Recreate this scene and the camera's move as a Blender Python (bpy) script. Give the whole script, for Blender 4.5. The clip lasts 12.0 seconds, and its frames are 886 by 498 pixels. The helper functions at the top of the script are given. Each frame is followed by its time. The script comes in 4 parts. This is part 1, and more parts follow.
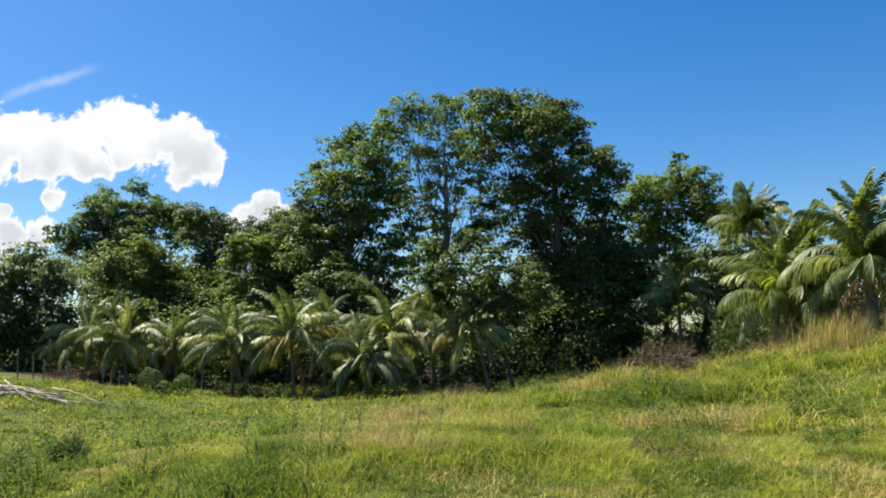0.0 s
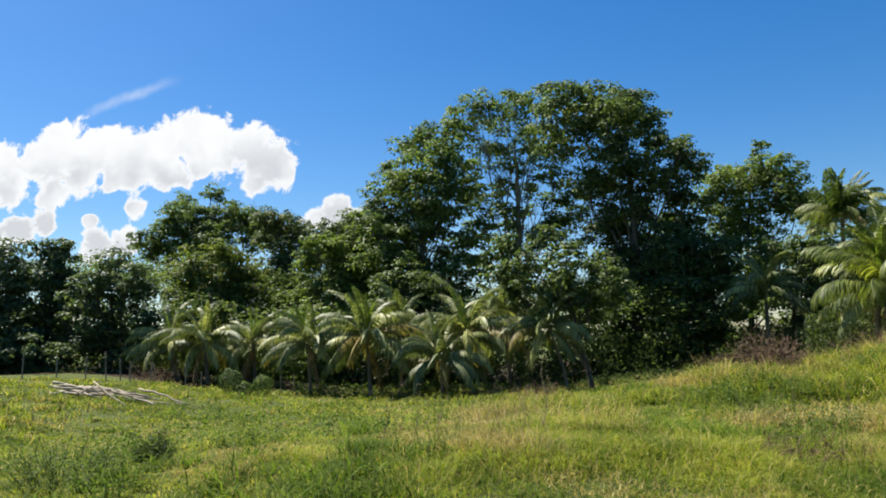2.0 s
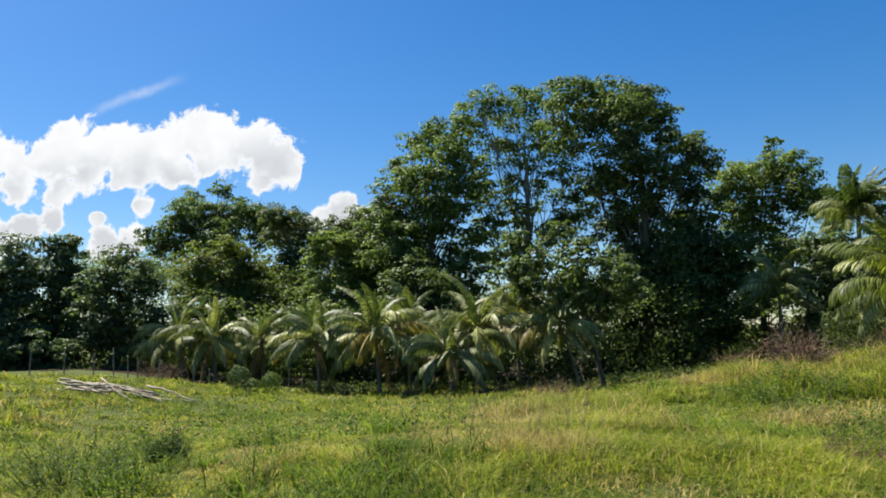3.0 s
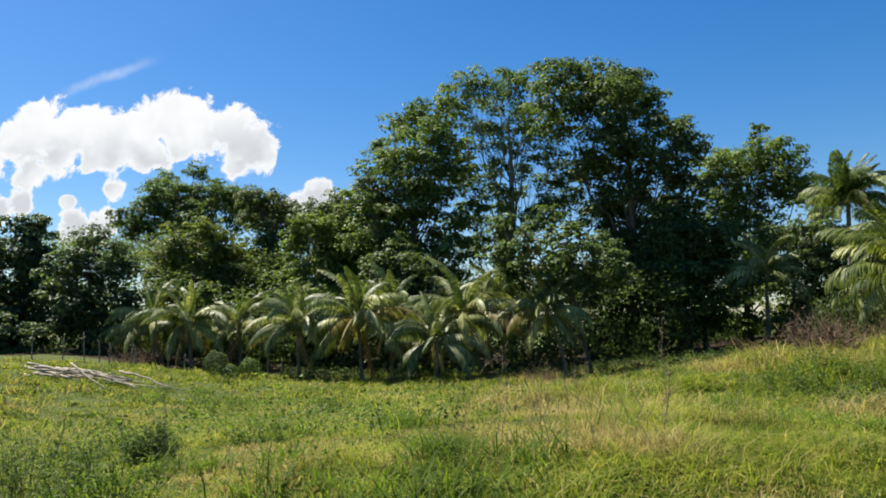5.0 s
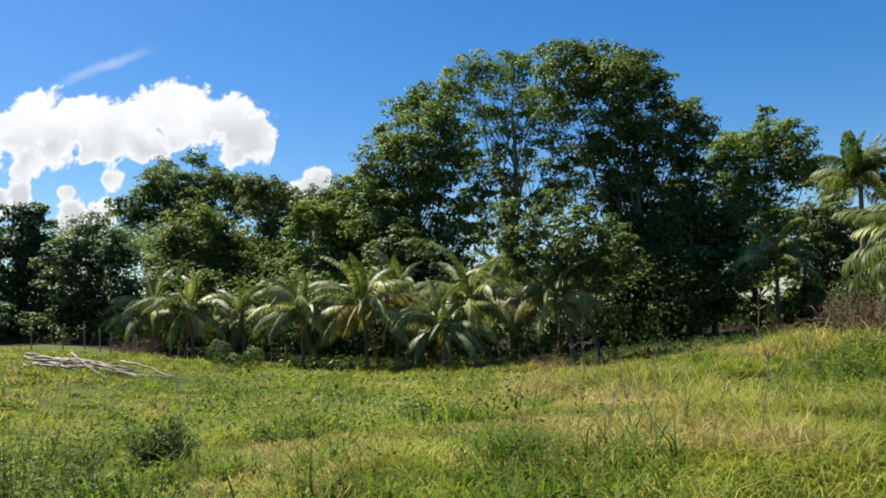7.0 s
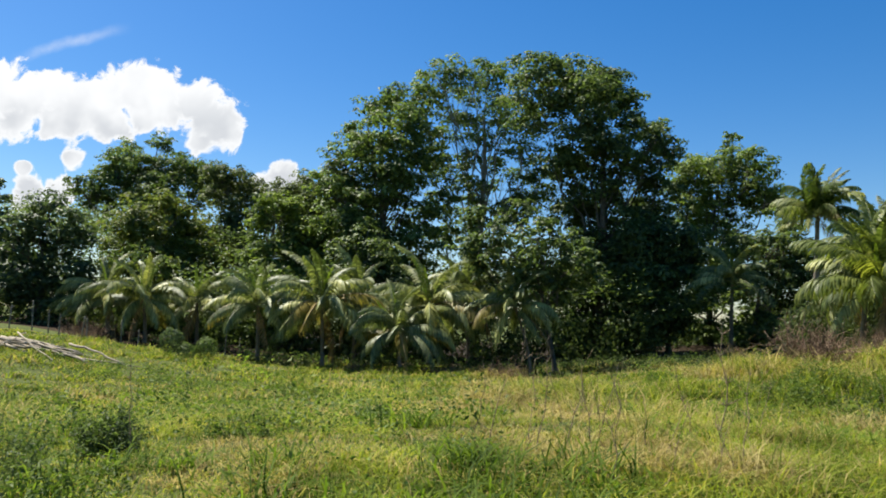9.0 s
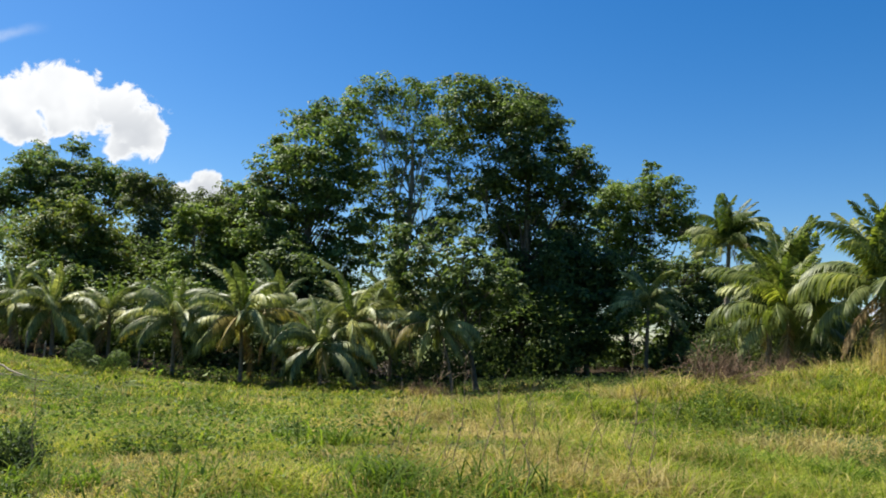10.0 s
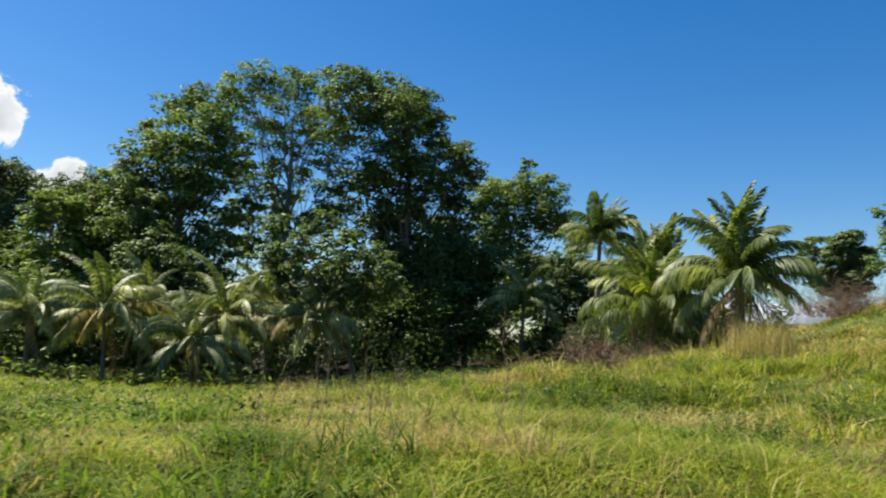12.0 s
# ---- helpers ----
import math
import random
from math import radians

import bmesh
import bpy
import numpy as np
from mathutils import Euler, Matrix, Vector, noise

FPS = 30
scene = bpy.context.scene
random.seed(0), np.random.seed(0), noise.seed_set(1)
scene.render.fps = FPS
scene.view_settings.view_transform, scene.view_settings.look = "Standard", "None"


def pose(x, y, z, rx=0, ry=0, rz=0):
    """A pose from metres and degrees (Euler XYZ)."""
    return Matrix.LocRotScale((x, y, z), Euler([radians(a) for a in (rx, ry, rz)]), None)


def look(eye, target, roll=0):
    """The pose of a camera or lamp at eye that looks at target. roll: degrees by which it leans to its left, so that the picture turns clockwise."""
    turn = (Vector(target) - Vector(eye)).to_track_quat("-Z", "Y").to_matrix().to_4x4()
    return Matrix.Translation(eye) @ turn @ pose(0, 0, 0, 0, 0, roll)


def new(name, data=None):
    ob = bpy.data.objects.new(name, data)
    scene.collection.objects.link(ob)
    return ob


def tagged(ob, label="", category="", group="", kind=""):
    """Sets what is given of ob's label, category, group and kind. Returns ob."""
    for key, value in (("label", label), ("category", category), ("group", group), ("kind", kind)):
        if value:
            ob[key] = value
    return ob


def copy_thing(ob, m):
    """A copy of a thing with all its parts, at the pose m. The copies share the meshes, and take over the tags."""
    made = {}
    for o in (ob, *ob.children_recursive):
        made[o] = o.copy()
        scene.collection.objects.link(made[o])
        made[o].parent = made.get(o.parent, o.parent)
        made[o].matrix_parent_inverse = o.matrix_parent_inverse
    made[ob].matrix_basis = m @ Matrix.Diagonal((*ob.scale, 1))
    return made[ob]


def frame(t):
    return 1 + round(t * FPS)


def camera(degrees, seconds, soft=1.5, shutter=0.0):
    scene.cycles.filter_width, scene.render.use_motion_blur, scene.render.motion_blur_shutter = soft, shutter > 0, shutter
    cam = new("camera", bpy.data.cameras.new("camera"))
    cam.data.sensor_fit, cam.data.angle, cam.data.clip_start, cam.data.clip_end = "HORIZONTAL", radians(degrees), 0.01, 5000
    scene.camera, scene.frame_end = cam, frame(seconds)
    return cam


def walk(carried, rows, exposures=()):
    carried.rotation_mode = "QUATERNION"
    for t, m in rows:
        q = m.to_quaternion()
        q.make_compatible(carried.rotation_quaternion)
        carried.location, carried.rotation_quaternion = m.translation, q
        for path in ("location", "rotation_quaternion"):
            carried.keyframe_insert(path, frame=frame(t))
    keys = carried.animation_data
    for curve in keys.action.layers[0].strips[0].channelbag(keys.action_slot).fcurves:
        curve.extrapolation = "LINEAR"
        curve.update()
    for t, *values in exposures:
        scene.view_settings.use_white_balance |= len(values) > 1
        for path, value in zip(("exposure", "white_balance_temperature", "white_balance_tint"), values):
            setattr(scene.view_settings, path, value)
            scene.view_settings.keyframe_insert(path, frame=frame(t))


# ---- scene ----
cam = camera(60.0, 12.0, soft=1.8, shutter=0.35)
PATH = [
    (0, (0.0, 0.0, 1.38), (-0.052, 1.985, 1.617), -1.4),
    (0.5, (-0.054, 0.081, 1.363), (-0.131, 2.065, 1.603), -1.5),
    (1, (-0.121, 0.197, 1.345), (-0.24, 2.179, 1.592), -2.0),
    (1.5, (-0.197, 0.375, 1.319), (-0.375, 2.352, 1.564), -2.0),
    (2, (-0.266, 0.532, 1.314), (-0.498, 2.504, 1.557), -2.0),
    (2.5, (-0.366, 0.689, 1.299), (-0.616, 2.659, 1.541), -1.9),
    (4.5, (-1.035, 1.738, 1.24), (-1.253, 3.715, 1.454), -1.1),
    (5, (-1.127, 1.946, 1.221), (-1.313, 3.926, 1.425), -1.5),
    (5.5, (-1.206, 2.132, 1.214), (-1.381, 4.116, 1.402), -1.9),
    (6, (-1.339, 2.356, 1.198), (-1.523, 4.34, 1.379), -2.0),
    (6.5, (-1.492, 2.603, 1.17), (-1.678, 4.587, 1.344), -2.2),
    (8.5, (-1.534, 2.623, 1.187), (-1.674, 4.611, 1.358), 0.8),
    (9, (-1.557, 2.651, 1.185), (-1.645, 4.641, 1.367), 1.7),
    (9.5, (-1.56, 2.636, 1.185), (-1.56, 4.626, 1.385), 2.5),
    (10, (-1.542, 2.609, 1.183), (-1.438, 4.593, 1.419), 2.8),
    (10.5, (-1.542, 2.558, 1.197), (-1.394, 4.538, 1.437), 2.4),
    (11, (-1.49, 2.686, 1.141), (-1.3, 4.664, 1.364), 2.4),
    (11.5, (-1.522, 2.742, 1.061), (-1.252, 4.71, 1.287), 2.7),
    (12, (-1.452, 2.799, 1.03), (-1.041, 4.741, 1.27), 2.4),
]
walk(cam, [(t, look(eye, target, roll)) for t, eye, target, roll in PATH],
     exposures=[(0, 1.25), (1, 1.23), (2.5, 1.15), (4.5, 1.15), (9, 1.19), (12, 1.19)])

# ---- world, sun, exposure ----
SUN_AZ, SUN_EL = radians(-58), radians(59)   # azimuth from +y towards +x, height

world = bpy.data.worlds.new("sky")
scene.world = world
world.use_nodes = True
wt = world.node_tree
wt.nodes.clear()


def wnode(kind):
    return wt.nodes.new(kind)


def wmath(op, a, b=None, c=None, clamp=False):
    n = wnode("ShaderNodeMath")
    n.operation, n.use_clamp = op, clamp
    for i, v in enumerate((a, b, c)):
        if v is None:
            continue
        if isinstance(v, (int, float)):
            n.inputs[i].default_value = v
        else:
            wt.links.new(v, n.inputs[i])
    return n.outputs[0]


def wsmooth(v, lo, hi):
    n = wnode("ShaderNodeMapRange")
    n.interpolation_type = "SMOOTHSTEP"
    wt.links.new(v, n.inputs[0])
    n.inputs[1].default_value, n.inputs[2].default_value = lo, hi
    return n.outputs[0]


sky = wnode("ShaderNodeTexSky")
sky.sky_type, sky.sun_disc = "NISHITA", False
sky.sun_elevation, sky.sun_rotation = SUN_EL, SUN_AZ
sky.altitude, sky.air_density, sky.dust_density, sky.ozone_density = 50, 1.0, 0.6, 3.0
coords = wnode("ShaderNodeTexCoord")
axes = wnode("ShaderNodeSeparateXYZ")
wt.links.new(coords.outputs["Generated"], axes.inputs[0])
ahead = wmath("MAXIMUM", axes.outputs[1], 0.05)
cu, cv = wmath("DIVIDE", axes.outputs[0], ahead), wmath("DIVIDE", axes.outputs[2], ahead)
flat = wnode("ShaderNodeCombineXYZ")
wt.links.new(cu, flat.inputs[0])
wt.links.new(cv, flat.inputs[1])


def wnoise(scale, detail, rough, dist=0.0):
    n = wnode("ShaderNodeTexNoise")
    n.inputs["Scale"].default_value, n.inputs["Detail"].default_value = scale, detail
    n.inputs["Roughness"].default_value, n.inputs["Distortion"].default_value = rough, dist
    wt.links.new(flat.outputs[0], n.inputs["Vector"])
    return n.outputs["Fac"]


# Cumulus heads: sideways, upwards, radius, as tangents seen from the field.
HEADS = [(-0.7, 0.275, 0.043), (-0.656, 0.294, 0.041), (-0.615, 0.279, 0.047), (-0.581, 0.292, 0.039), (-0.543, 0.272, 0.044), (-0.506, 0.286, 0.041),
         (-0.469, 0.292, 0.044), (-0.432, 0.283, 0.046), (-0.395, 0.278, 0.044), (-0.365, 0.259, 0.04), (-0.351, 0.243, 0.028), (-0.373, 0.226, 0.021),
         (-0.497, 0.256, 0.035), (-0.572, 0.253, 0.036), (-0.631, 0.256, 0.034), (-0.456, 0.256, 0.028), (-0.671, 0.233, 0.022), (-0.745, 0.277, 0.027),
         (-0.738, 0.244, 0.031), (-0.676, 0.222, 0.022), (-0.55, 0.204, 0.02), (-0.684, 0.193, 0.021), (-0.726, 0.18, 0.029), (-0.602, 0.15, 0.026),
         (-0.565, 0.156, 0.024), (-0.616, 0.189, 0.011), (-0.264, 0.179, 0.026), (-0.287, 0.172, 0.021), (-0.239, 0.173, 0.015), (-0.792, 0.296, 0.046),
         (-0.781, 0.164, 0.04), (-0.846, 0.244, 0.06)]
body_of = None
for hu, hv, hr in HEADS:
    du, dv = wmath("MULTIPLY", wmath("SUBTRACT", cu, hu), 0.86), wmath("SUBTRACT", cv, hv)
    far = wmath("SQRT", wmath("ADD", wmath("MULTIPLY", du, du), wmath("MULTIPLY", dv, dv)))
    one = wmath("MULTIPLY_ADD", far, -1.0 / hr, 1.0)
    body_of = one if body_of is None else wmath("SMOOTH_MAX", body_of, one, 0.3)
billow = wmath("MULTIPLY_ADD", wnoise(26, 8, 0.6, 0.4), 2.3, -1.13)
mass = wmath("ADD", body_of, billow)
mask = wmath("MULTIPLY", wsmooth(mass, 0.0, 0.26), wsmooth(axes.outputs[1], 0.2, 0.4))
# a thin streak of high cloud
su, sv = wmath("ADD", cu, 0.565), wmath("SUBTRACT", cv, 0.3615)
along, over = wmath("ADD", wmath("MULTIPLY", su, 0.943), wmath("MULTIPLY", sv, 0.332)), wmath("SUBTRACT", wmath("MULTIPLY", sv, 0.943), wmath("MULTIPLY", su, 0.332))
streak = wmath("MULTIPLY", wsmooth(wmath("ABSOLUTE", wmath("ADD", over, wmath("MULTIPLY_ADD", wnoise(9, 4, 0.6), 0.03, -0.015))), 0.011, 0.0),
               wsmooth(wmath("ABSOLUTE", along), 0.095, 0.02))
streak = wmath("MULTIPLY", wmath("MULTIPLY", streak, wnoise(30, 5, 0.7)), wmath("MULTIPLY", 0.5, wsmooth(axes.outputs[1], 0.2, 0.4)))
veil = wmath("MAXIMUM", mask, streak)
tone = wnode("ShaderNodeMixRGB")
tone.inputs[1].default_value, tone.inputs[2].default_value = (7.3, 7.4, 7.5, 1), (5.0, 5.2, 5.5, 1)
low = wmath("ADD", wmath("MULTIPLY", wsmooth(cv, 0.315, 0.245), wsmooth(wnoise(12, 3, 0.5), 0.32, 0.62)), wmath("MULTIPLY", 0.35, wsmooth(wnoise(9, 3, 0.5), 0.45, 0.7)))
wt.links.new(wmath("MULTIPLY", wsmooth(mass, 0.1, 0.6), low, None, True), tone.inputs[0])
blend = wnode("ShaderNodeMixRGB")
wt.links.new(veil, blend.inputs[0])
deep = wnode("ShaderNodeHueSaturation")
deep.inputs["Saturation"].default_value, deep.inputs["Hue"].default_value = 1.42, 0.504
wt.links.new(sky.outputs[0], deep.inputs["Color"])
wt.links.new(deep.outputs[0], blend.inputs[1])
wt.links.new(tone.outputs[0], blend.inputs[2])
back = wnode("ShaderNodeBackground")
back.inputs[1].default_value = 0.061
wt.links.new(blend.outputs[0], back.inputs[0])
wt.links.new(back.outputs[0], wnode("ShaderNodeOutputWorld").inputs[0])

sun = new("sun", bpy.data.lights.new("sun", "SUN"))
sun.data.energy, sun.data.angle, sun.data.color = 5.0, radians(0.53), (1.0, 0.95, 0.86)
toward = Vector((math.sin(SUN_AZ) * math.cos(SUN_EL), math.cos(SUN_AZ) * math.cos(SUN_EL), math.sin(SUN_EL)))
sun.matrix_world = look(toward * 100, (0, 0, 0))


# ---- materials ----
def material(name):
    m = bpy.data.materials.new(name)
    m.use_nodes = True
    m.node_tree.nodes.clear()
    return m, m.node_tree


def link(t, a, b):
    t.links.new(a, b)


def ramp(t, fac, stops):
    n = t.nodes.new("ShaderNodeValToRGB")
    while len(n.color_ramp.elements) < len(stops):
        n.color_ramp.elements.new(0.5)
    for e, (p, c) in zip(n.color_ramp.elements, stops):
        e.position, e.color = p, (*c, 1)
    link(t, fac, n.inputs[0])
    return n.outputs[0]


def tex(t, scale, detail=4, rough=0.6, coord="Object"):
    c = t.nodes.new("ShaderNodeTexCoord")
    n = t.nodes.new("ShaderNodeTexNoise")
    n.inputs["Scale"].default_value, n.inputs["Detail"].default_value, n.inputs["Roughness"].default_value = scale, detail, rough
    link(t, c.outputs[coord], n.inputs["Vector"])
    return n.outputs["Fac"]


def mixed(t, fac, a, b, kind="MIX"):
    n = t.nodes.new("ShaderNodeMixRGB")
    n.blend_type = kind
    for i, v in enumerate((fac, a, b)):
        if isinstance(v, (int, float)):
            n.inputs[i].default_value = v
        elif isinstance(v, tuple):
            n.inputs[i].default_value = (*v, 1)
        else:
            link(t, v, n.inputs[i])
    return n.outputs[0]


def surface(t, color, rough=0.6, bump=None, strength=0.3, distance=0.02, through_light=0.0, through_color=None, spec=0.5):
    p = t.nodes.new("ShaderNodeBsdfPrincipled")
    p.inputs["Roughness"].default_value = rough
    p.inputs["Specular IOR Level"].default_value = spec
    link(t, color, p.inputs["Base Color"])
    if bump is not None:
        b = t.nodes.new("ShaderNodeBump")
        b.inputs["Strength"].default_value, b.inputs["Distance"].default_value = strength, distance
        link(t, bump, b.inputs["Height"])
        link(t, b.outputs[0], p.inputs["Normal"])
    out, end = p.outputs[0], t.nodes.new("ShaderNodeOutputMaterial")
    if through_light:
        tr = t.nodes.new("ShaderNodeBsdfTranslucent")
        link(t, through_color if through_color is not None else color, tr.inputs[0])
        mx = t.nodes.new("ShaderNodeMixShader")
        mx.inputs[0].default_value = through_light
        link(t, out, mx.inputs[1])
        link(t, tr.outputs[0], mx.inputs[2])
        out = mx.outputs[0]
    link(t, out, end.inputs[0])


def foliage(name, dark, mid, light, rough=0.52, glow=0.38, patch=0.35, spec=0.22, warm=None, low=(0.62, 0.66, 0.6), high=(1.15, 1.12, 1.0), edge=0.15, sunny=(1.3, 1.42, 0.72), each=None):
    """Leaf surface: every leaf its own shade, with broad patches of fresher and older growth."""
    m, t = material(name)
    g = t.nodes.new("ShaderNodeNewGeometry")
    c = ramp(t, g.outputs["Random Per Island"], [(0.0, dark), (0.5, mid), (0.9, light), (1.0, warm or light)])
    broad = ramp(t, tex(t, patch, 3), [(0.5 - edge, low), (0.5 + edge, high)])
    c = mixed(t, 1.0, c, broad, "MULTIPLY")
    if each:
        info = t.nodes.new("ShaderNodeObjectInfo")
        c = mixed(t, 1.0, c, ramp(t, info.outputs["Random"], [(0.0, each[0]), (0.6, (1.0, 1.0, 1.0)), (1.0, each[1])]), "MULTIPLY")
    fresh = mixed(t, 1.0, c, sunny, "MULTIPLY")
    surface(t, c, rough, through_light=glow, through_color=fresh, spec=spec)
    return m


LEAF_DARK = foliage("leaf_dark_green", (0.042, 0.065, 0.028), (0.086, 0.124, 0.045), (0.175, 0.222, 0.08))
LEAF_MID = foliage("leaf_green", (0.054, 0.083, 0.03), (0.108, 0.158, 0.048), (0.195, 0.25, 0.08))
LEAF_GREY = foliage("leaf_grey_green", (0.042, 0.066, 0.036), (0.082, 0.118, 0.058), (0.15, 0.19, 0.1))
LEAF_BRIGHT = foliage("leaf_fresh_green", (0.065, 0.098, 0.026), (0.13, 0.18, 0.044), (0.21, 0.265, 0.075))
LEAF_YELLOW = foliage("leaf_yellow_green", (0.075, 0.098, 0.026), (0.14, 0.172, 0.042), (0.22, 0.25, 0.07), warm=(0.24, 0.19, 0.04))
LEAF_OLIVE = foliage("leaf_olive", (0.048, 0.066, 0.028), (0.092, 0.118, 0.046), (0.155, 0.183, 0.078))
FROND = foliage("palm_leaflet_green", (0.125, 0.155, 0.052), (0.245, 0.27, 0.10), (0.40, 0.40, 0.185), rough=0.5, glow=0.28, spec=0.38, patch=1.2, warm=(0.44, 0.39, 0.17), each=((0.5, 0.58, 0.54), (1.45, 1.35, 1.25)))
FROND_DEEP = foliage("palm_leaflet_deep_green", (0.075, 0.105, 0.026), (0.15, 0.185, 0.045), (0.26, 0.285, 0.085), rough=0.5, glow=0.38, spec=0.35, patch=1.2, warm=(0.36, 0.33, 0.08), each=((0.5, 0.6, 0.55), (1.6, 1.45, 1.1)))
FROND_NEW = foliage("palm_leaflet_new", (0.10, 0.15, 0.02), (0.16, 0.22, 0.03), (0.22, 0.27, 0.05), rough=0.4, glow=0.4)
FROND_OLD = foliage("palm_leaflet_yellowed", (0.17, 0.15, 0.035), (0.29, 0.235, 0.065), (0.40, 0.31, 0.10), rough=0.5, glow=0.35, warm=(0.30, 0.15, 0.04))
FROND_DRY = foliage("palm_leaflet_dry", (0.16, 0.10, 0.05), (0.26, 0.17, 0.08), (0.34, 0.24, 0.12), rough=0.8, glow=0.2)
GRASS = foliage("grass_blade", (0.08, 0.122, 0.013), (0.168, 0.222, 0.026), (0.28, 0.318, 0.05), rough=0.7, spec=0.1, glow=0.4, patch=1.5, warm=(0.38, 0.30, 0.13), low=(0.42, 0.52, 0.4), high=(1.3, 1.2, 1.05), edge=0.12, sunny=(1.4, 1.4, 0.75))
LUSH = foliage("lush_grass_blade", (0.045, 0.08, 0.01), (0.092, 0.146, 0.018), (0.172, 0.23, 0.032), rough=0.7, spec=0.1, glow=0.4, patch=0.9)
STRAW = foliage("dry_grass_blade", (0.19, 0.145, 0.06), (0.36, 0.28, 0.115), (0.52, 0.415, 0.185), rough=0.8, spec=0.1, glow=0.3, patch=0.6, warm=(0.20, 0.24, 0.06))
WEED = foliage("weed_leaf", (0.05, 0.082, 0.016), (0.1, 0.15, 0.028), (0.185, 0.24, 0.056), rough=0.6, glow=0.42, patch=0.7, spec=0.25)


def bark(name, dark, light, scale=6.0, rough=0.9):
    m, t = material(name)
    n = tex(t, scale, 6, 0.65)
    big = tex(t, scale * 0.12, 3)
    c = mixed(t, 1.0, ramp(t, n, [(0.3, dark), (0.7, light)]), ramp(t, big, [(0.35, (0.7, 0.72, 0.68)), (0.65, (1.1, 1.08, 1.0))]), "MULTIPLY")
    surface(t, c, rough, bump=n, strength=0.6, distance=0.03)
    return m


BARK = bark("bark_brown_grey", (0.05, 0.042, 0.032), (0.16, 0.135, 0.105))
BARK_PALE = bark("bark_pale", (0.14, 0.125, 0.10), (0.34, 0.31, 0.26))
PALM_BARK = bark("palm_trunk_grey", (0.10, 0.082, 0.06), (0.24, 0.20, 0.15), 9)
POST_WOOD = bark("weathered_post_wood", (0.12, 0.105, 0.085), (0.30, 0.27, 0.22), 12)
POLE_WOOD = bark("bleached_pole_wood", (0.18, 0.15, 0.11), (0.42, 0.36, 0.28), 8)
TWIG_DRY = bark("dry_twig_brown", (0.10, 0.062, 0.038), (0.26, 0.165, 0.10), 10)
STEM_DRY = bark("dry_weed_stem", (0.14, 0.10, 0.06), (0.32, 0.24, 0.15), 20)
RACHIS = bark("palm_rib", (0.10, 0.13, 0.03), (0.22, 0.23, 0.07), 8, 0.5)
RACHIS_OLD = bark("palm_rib_old", (0.18, 0.12, 0.05), (0.34, 0.24, 0.11), 8, 0.7)

m_ground, t = material("meadow_soil_and_thatch")
fine, broad = tex(t, 9.0, 8, 0.7), tex(t, 0.35, 4)
c = mixed(t, broad, ramp(t, fine, [(0.3, (0.03, 0.045, 0.012)), (0.6, (0.075, 0.10, 0.022)), (0.8, (0.14, 0.13, 0.045))]),
          ramp(t, fine, [(0.3, (0.04, 0.05, 0.014)), (0.7, (0.10, 0.11, 0.035))]))
surface(t, c, 0.95, bump=fine, strength=0.8, distance=0.05, spec=0.1)
# leaf litter, its brown darkened further to stand in for the wood's shade
m_shade_litter, t = material("shade_dark_litter")
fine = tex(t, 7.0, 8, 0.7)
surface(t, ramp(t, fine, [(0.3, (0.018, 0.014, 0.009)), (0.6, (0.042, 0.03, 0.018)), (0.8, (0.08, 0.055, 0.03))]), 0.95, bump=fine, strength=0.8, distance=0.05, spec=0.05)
m_wall, t = material("white_painted_wall")
n = tex(t, 2.5, 6)
surface(t, ramp(t, n, [(0.3, (0.62, 0.63, 0.62)), (0.7, (0.80, 0.80, 0.78))]), 0.8, bump=n, strength=0.1)
m_roof, t = material("grey_metal_roof")
n = tex(t, 1.5, 5)
surface(t, ramp(t, n, [(0.3, (0.28, 0.30, 0.32)), (0.7, (0.45, 0.47, 0.50))]), 0.45, bump=n, strength=0.1)
m_glass, t = material("dark_window_glass")
n = tex(t, 3.0, 2)
surface(t, ramp(t, n, [(0.0, (0.02, 0.025, 0.03)), (1.0, (0.03, 0.035, 0.04))]), 0.08)

rng = np.random.default_rng(11)


# ---- geometry helpers ----
def mesh_of(name, verts, *face_sets):
    """A mesh from arrays of vertices and of faces (rows of equal length)."""
    me = bpy.data.meshes.new(name)
    face_sets = [np.asarray(fs, dtype=np.int32) for fs in face_sets if len(fs)]
    idx = np.concatenate([fs.ravel() for fs in face_sets])
    totals = np.concatenate([np.full(len(fs), fs.shape[1], np.int32) for fs in face_sets])
    starts = np.concatenate([[0], np.cumsum(totals)[:-1]]).astype(np.int32)
    me.vertices.add(len(verts))
    me.vertices.foreach_set("co", np.asarray(verts, np.float32).ravel())
    me.loops.add(len(idx))
    me.loops.foreach_set("vertex_index", idx)
    me.polygons.add(len(totals))
    me.polygons.foreach_set("loop_start", starts)
    me.polygons.foreach_set("loop_total", totals)
    me.update(calc_edges=True)
    return me


def part(name, me, mat, parent=None, label="", smooth=True, m=None):
    ob = new(name, me)
    if mat is not None and not me.materials:
        me.materials.append(mat)
    if smooth and len(me.polygons):
        me.polygons.foreach_set("use_smooth", np.ones(len(me.polygons), bool))
    ob.parent = parent
    if m is not None:
        ob.matrix_basis = m
    if label:
        ob["label"] = label
    return ob


def unit(v):
    return v / np.maximum(np.linalg.norm(v, axis=-1, keepdims=True), 1e-9)


